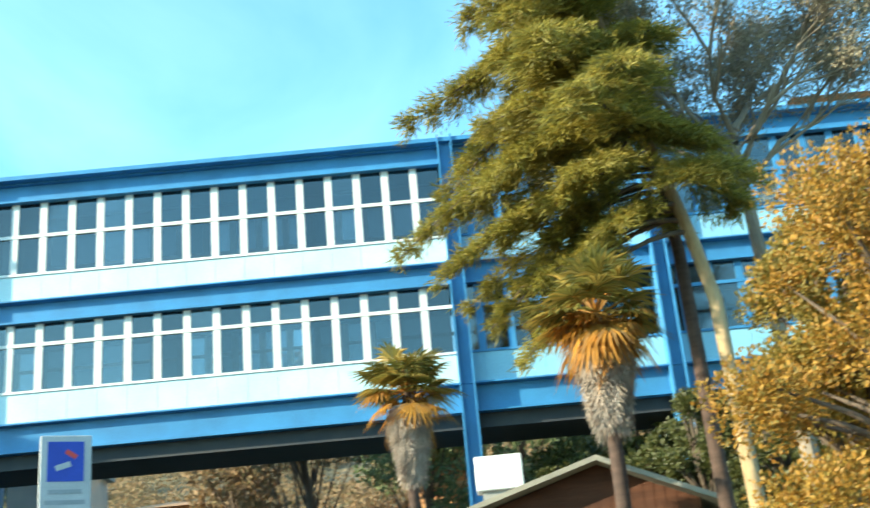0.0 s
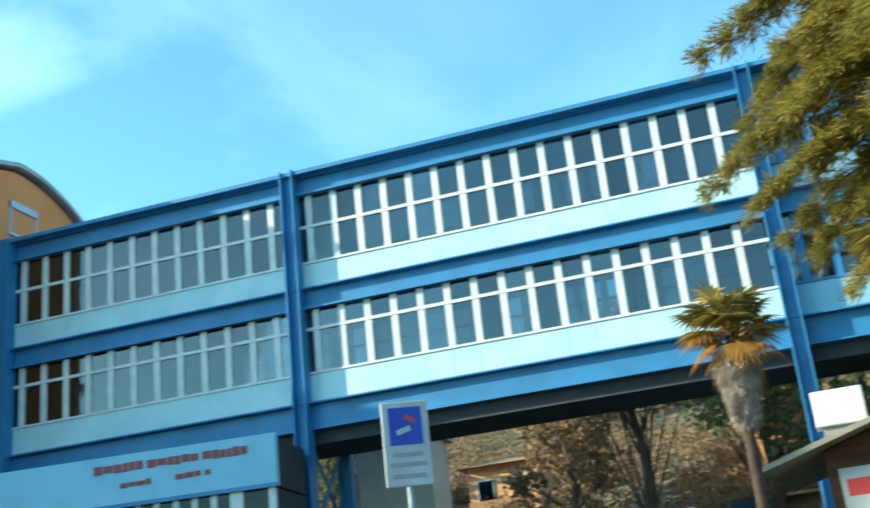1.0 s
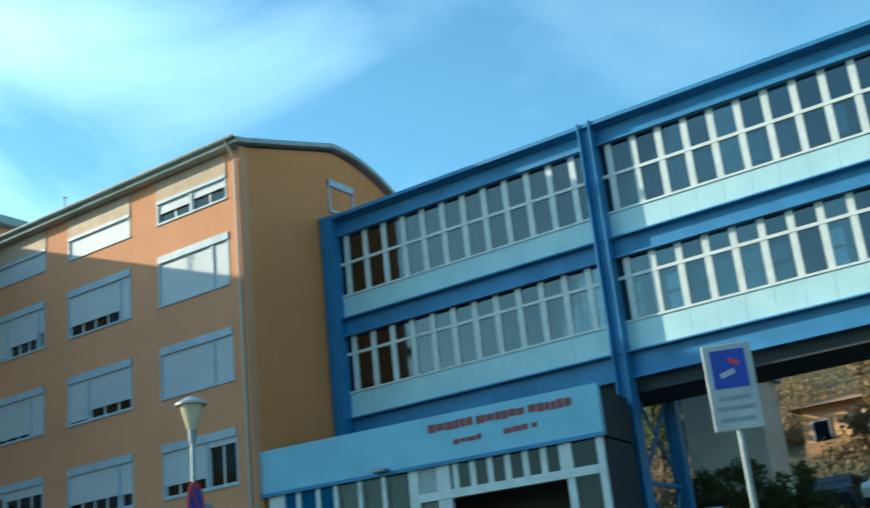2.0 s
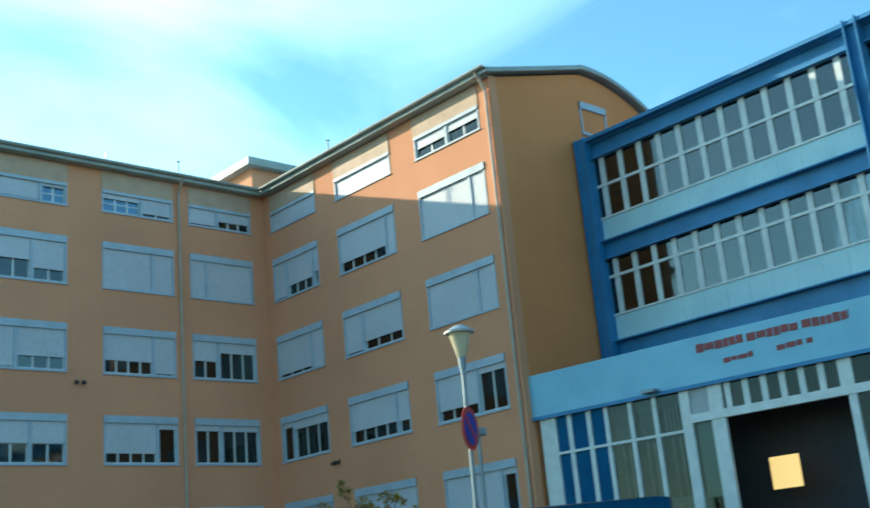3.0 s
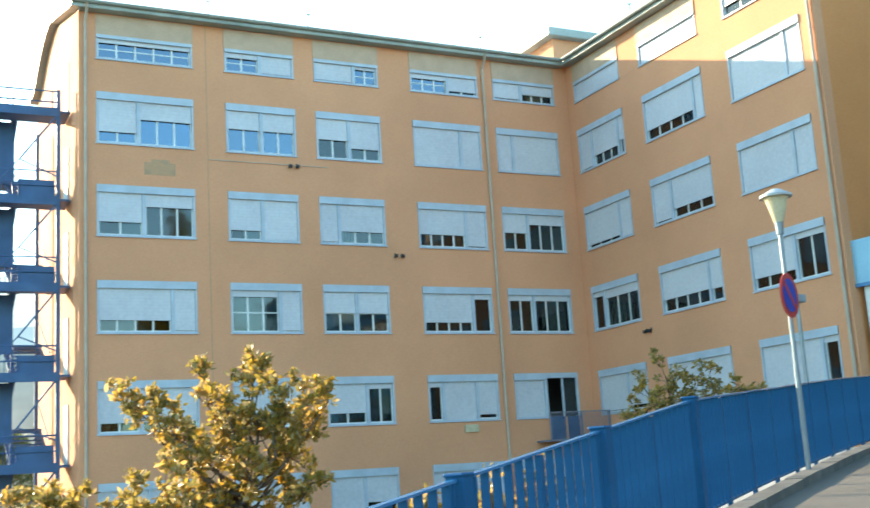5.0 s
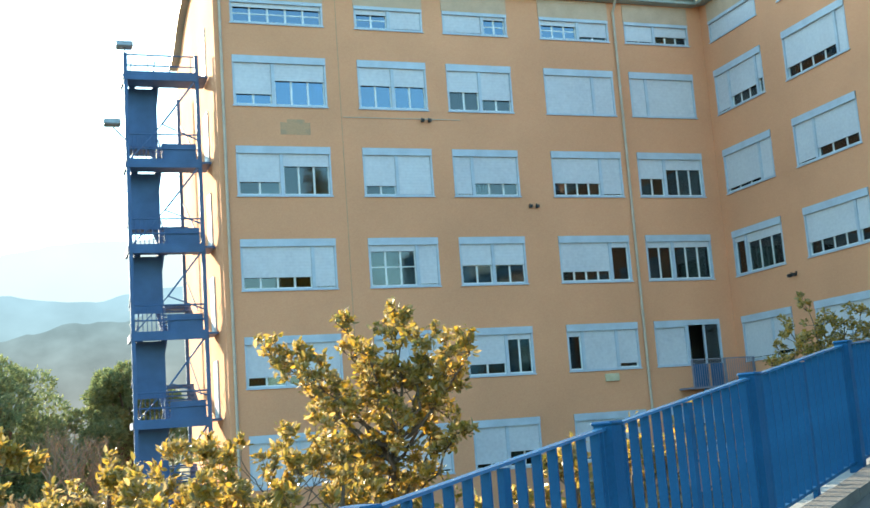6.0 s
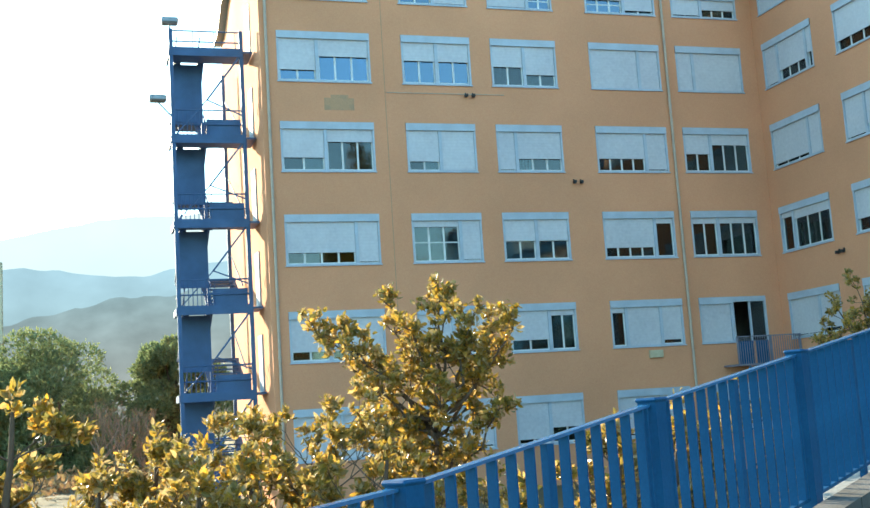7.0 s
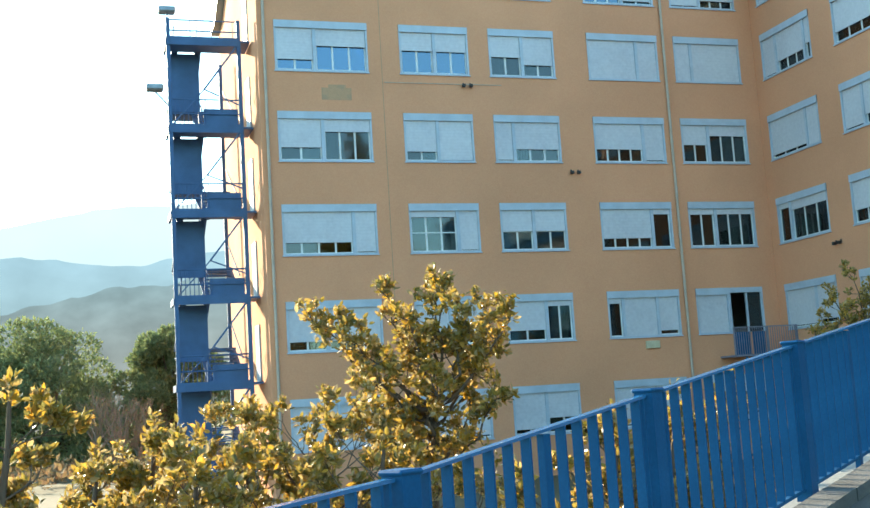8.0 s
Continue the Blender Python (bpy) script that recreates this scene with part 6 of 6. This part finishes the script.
def car(x, y, heading, paint, label, z=None):
    zz = (ground_z(x, y) if z is None else z) + 0.02
    c = thing("car", label, "car", "parked cars", m=Matrix.Translation((x, y, zz)) @ Matrix.Rotation(heading, 4, "Z"))
    bm = bmesh.new()
    side = [(-2.05, 0.3), (2.05, 0.3), (2.1, 0.62), (1.95, 0.82), (1.1, 0.95), (0.45, 1.42), (-1.2, 1.46), (-1.85, 1.0), (-2.1, 0.85)]
    rows = []
    for yy, k in ((-0.84, 0.9), (-0.78, 1.0), (0.78, 1.0), (0.84, 0.9)):
        rows.append([bm.verts.new((px, yy * (0.86 if pz_ > 1.2 else 1), 0.3 + (pz_ - 0.3) * (k if pz_ > 0.9 else 1))) for px, pz_ in side])
    for a, b in zip(rows, rows[1:]):
        for i in range(len(side)):
            j = (i + 1) % len(side)
            bm.faces.new((a[i], a[j], b[j], b[i]))
    bm.faces.new(rows[0][::-1])
    bm.faces.new(rows[-1])
    bmesh.ops.recalc_face_normals(bm, faces=bm.faces)
    part("body", bm, paint, c, smooth=False)
    for sy in (-1, 1):
        gb = bmesh.new()
        vs = [gb.verts.new((px, sy * (0.845 if pz_ < 1.1 else 0.742), pz_)) for px, pz_ in ((0.85, 0.98), (0.38, 1.34), (-1.1, 1.37), (-1.6, 1.0))]
        gb.faces.new(vs)
        gb2 = bmesh.ops.solidify(gb, geom=gb.faces[:], thickness=0.01)
        part("side_window", gb, BLACK, c)
        for px in (-1.3, 1.3):
            wh = part("wheel", bar(bmesh.new(), (px, sy * 0.72, 0.31), (px, sy * 0.87, 0.31), 0.31, sides=18), BLACK, c)
            part("rim", bar(bmesh.new(), (px, sy * 0.871, 0.31), (px, sy * 0.885, 0.31), 0.2, sides=14), GALVANISED, wh)
    part("windscreen", strut(bmesh.new(), (0.83, 0, 1.14), (0.84, 0, 1.15), 1.3, 0.02), BLACK, c)
    return c


for k, (y, paint, lb) in enumerate(((14.6, CAR_DARK, "dark car parked on the terrace behind the bridge"), (12.3, CAR_DARK, "dark car parked on the terrace behind the bridge"),
                                    (9.9, CAR_WHITE, "white car parked on the terrace behind the bridge"), (7.4, CAR_DARK, "dark car parked on the terrace behind the bridge"),
                                    (4.9, CAR_WHITE, "white car parked on the terrace behind the bridge"), (2.2, CAR_DARK, "dark car parked on the terrace behind the bridge"))):
    car(45.2 + 0.2 * math.sin(k * 2.1), y, radians(180 + 4 * math.sin(k * 1.7)), paint, lb)
car(18.4, 7.9, radians(38), STEEL_BLUE, "blue car parked by the ramp", ramp_z(along(18.4, 7.9)))



def hillside_house(az, dist, width, eaves_el, label):
    """A small rendered house on the slope: walls, hipped tile roof, balconies and windows towards the road."""
    q = az_place(az, dist)
    z0, z1 = ground_z(q.x, q.y) - 2.0, E + dist * math.tan(radians(eaves_el))
    h = thing("hillside_house", label, "house", "hillside houses", m=Matrix.Translation((q.x, q.y, 0)))
    hw = width / 2
    part("wall", boxes((0, 6, -hw, hw, z0, z1)), PEACH_WALL, h)
    rb = bmesh.new()
    vs = [rb.verts.new(c) for c in ((-0.5, -hw - 0.5, z1), (6.5, -hw - 0.5, z1), (6.5, hw + 0.5, z1), (-0.5, hw + 0.5, z1), (2.5, 0, z1 + 0.7), (3.5, 0, z1 + 0.7))]
    for q4 in ((0, 3, 2, 1), (0, 1, 5, 4), (1, 2, 5), (2, 3, 4, 5), (3, 0, 4)):
        rb.faces.new([vs[i] for i in q4])
    bmesh.ops.recalc_face_normals(rb, faces=rb.faces)
    part("roof", rb, TERRACOTTA, h)
    z = z1 - 2.75
    while z > z0 + 1.0:
        part("balcony", boxes((-0.9, -0.003, -hw + 0.2, hw - 0.2, z - 0.12, z)), CREAM_WALL, h)
        part("balcony_rail", boxes((-0.9, -0.84, -hw + 0.2, hw - 0.2, z + 0.3, z + 0.95)), TERRACOTTA, h)
        for k in range(max(1, int(width / 1.8))):
            y = -hw + (k + 0.5) * width / max(1, int(width / 1.8))
            wv = part("window", boxes((-0.06, -0.003, y - 0.45, y + 0.45, z + 0.1, z + 2.1)), SIGN_WHITE, h)
            part("pane", boxes((-0.075, -0.061, y - 0.37, y + 0.37, z + 0.18, z + 2.02)), GLASS, wv)
        z -= 2.9
    return h


hillside_house(75.6, 58.0, 3.6, 8.8, "narrow peach house among the brown scrub")
hillside_house(89.3, 50.0, 2.6, 12.0, "peach house with balconies behind the palms")

# trees and scrub on the slope
for az, dist, el, r, sd, mt, lb in ((82.6, 44, 16, 2.2, 91, LEAF_SCRUB, "dark tree on the slope"), (79.0, 52, 12.5, 2.6, 92, LEAF_SCRUB, "brown tree on the slope"),
                                    (88.5, 48, 14.5, 3.2, 93, LEAF_PINE, "dark green tree on the slope"), (93.5, 46, 15, 3.4, 94, LEAF_PINE, "dark green tree on the slope"),
                                    
                                    (99.0, 40, 13, 3.0, 97, LEAF_SHRUB, "dark green tree on the slope"),
                                    (103, 34, 12.6, 2.6, 99, LEAF_SHRUB, "dark green tree on the slope"), (67.0, 60, 12, 2.6, 100, LEAF_PINE, "dark green tree on the slope")):
    q = az_place(az, dist)
    z0 = ground_z(q.x, q.y) - 0.2
    leafy_tree("slope_tree", lb, az, dist, z0, max(z0 + 3, E + dist * math.tan(radians(el))), r, sd, 0.3, mt, "slope trees", 1500, 0.55 if sd in (91, 93) else 0.3, girth=0.34 if sd in (91, 93) else 0.18)
for az, dist, el, r, sd in ((100.4, 27.0, 11.2, 0.9, 121), (102.2, 26.0, 12.3, 1.1, 122), (105.6, 25.0, 11.8, 1.1, 123), (94.6, 33.0, 10.9, 1.6, 124), (108.0, 24.0, 11.0, 1.2, 125), (68.8, 38.5, 6.6, 1.3, 126), (70.8, 38.5, 6.9, 1.3, 127), (72.9, 39.0, 6.3, 1.2, 128)):
    q = az_place(az, dist)
    leafy_tree("green_shrub", "dense dark green shrub on the bank", az, dist, ground_z(q.x, q.y) - 0.2, E + dist * math.tan(radians(el)), r, sd, 0.11, LEAF_SHRUB, "bank shrubs", 5000, 0.1, girth=0.08, clumps=50, shell=0.3)
rng = random.Random(111)
places = []
for _ in range(1500):
    x, y = rng.uniform(38, 95), rng.uniform(-45, 45)
    if (41.8 < x < 49.5 and -12 < y < 19) or (x < 57 and 14.2 < y < 16.6):
        continue
    z = ground_z(x, y)
    r = rng.uniform(0.5, 1.5)
    for _ in range(26):
        d = Vector((rng.gauss(0, 1), rng.gauss(0, 1), abs(rng.gauss(0, 1)))).normalized()
        places.append((Vector((x, y, z)) + d * r, d))
scrub = leaf_mesh("scrub", places, rng, 5, 0.25, 0.32, LEAF_SCRUB, None, out=0.6, up=0.2, jitter=0.2)
tagged(scrub, "brown and olive scrub covering the slope", "scrub", kind="stuff")
rng = random.Random(112)
places = []
for _ in range(420):
    a, dist = rng.uniform(-8, 7), rng.uniform(52, 130)
    q = az_place(a, dist)
    z = ground_z(q.x, q.y)
    r = rng.uniform(0.3, 0.9)
    for _ in range(18):
        d = Vector((rng.gauss(0, 1), rng.gauss(0, 1), abs(rng.gauss(0, 1)))).normalized()
        places.append((Vector((q.x, q.y, z)) + d * r, d))
scrub2 = leaf_mesh("valley_scrub", places, rng, 2, 0.35, 0.3, LEAF_SCRUB, None, out=0.6, up=0.2, jitter=0.2)
tagged(scrub2, "dry brown undergrowth in the valley", "scrub", kind="stuff")
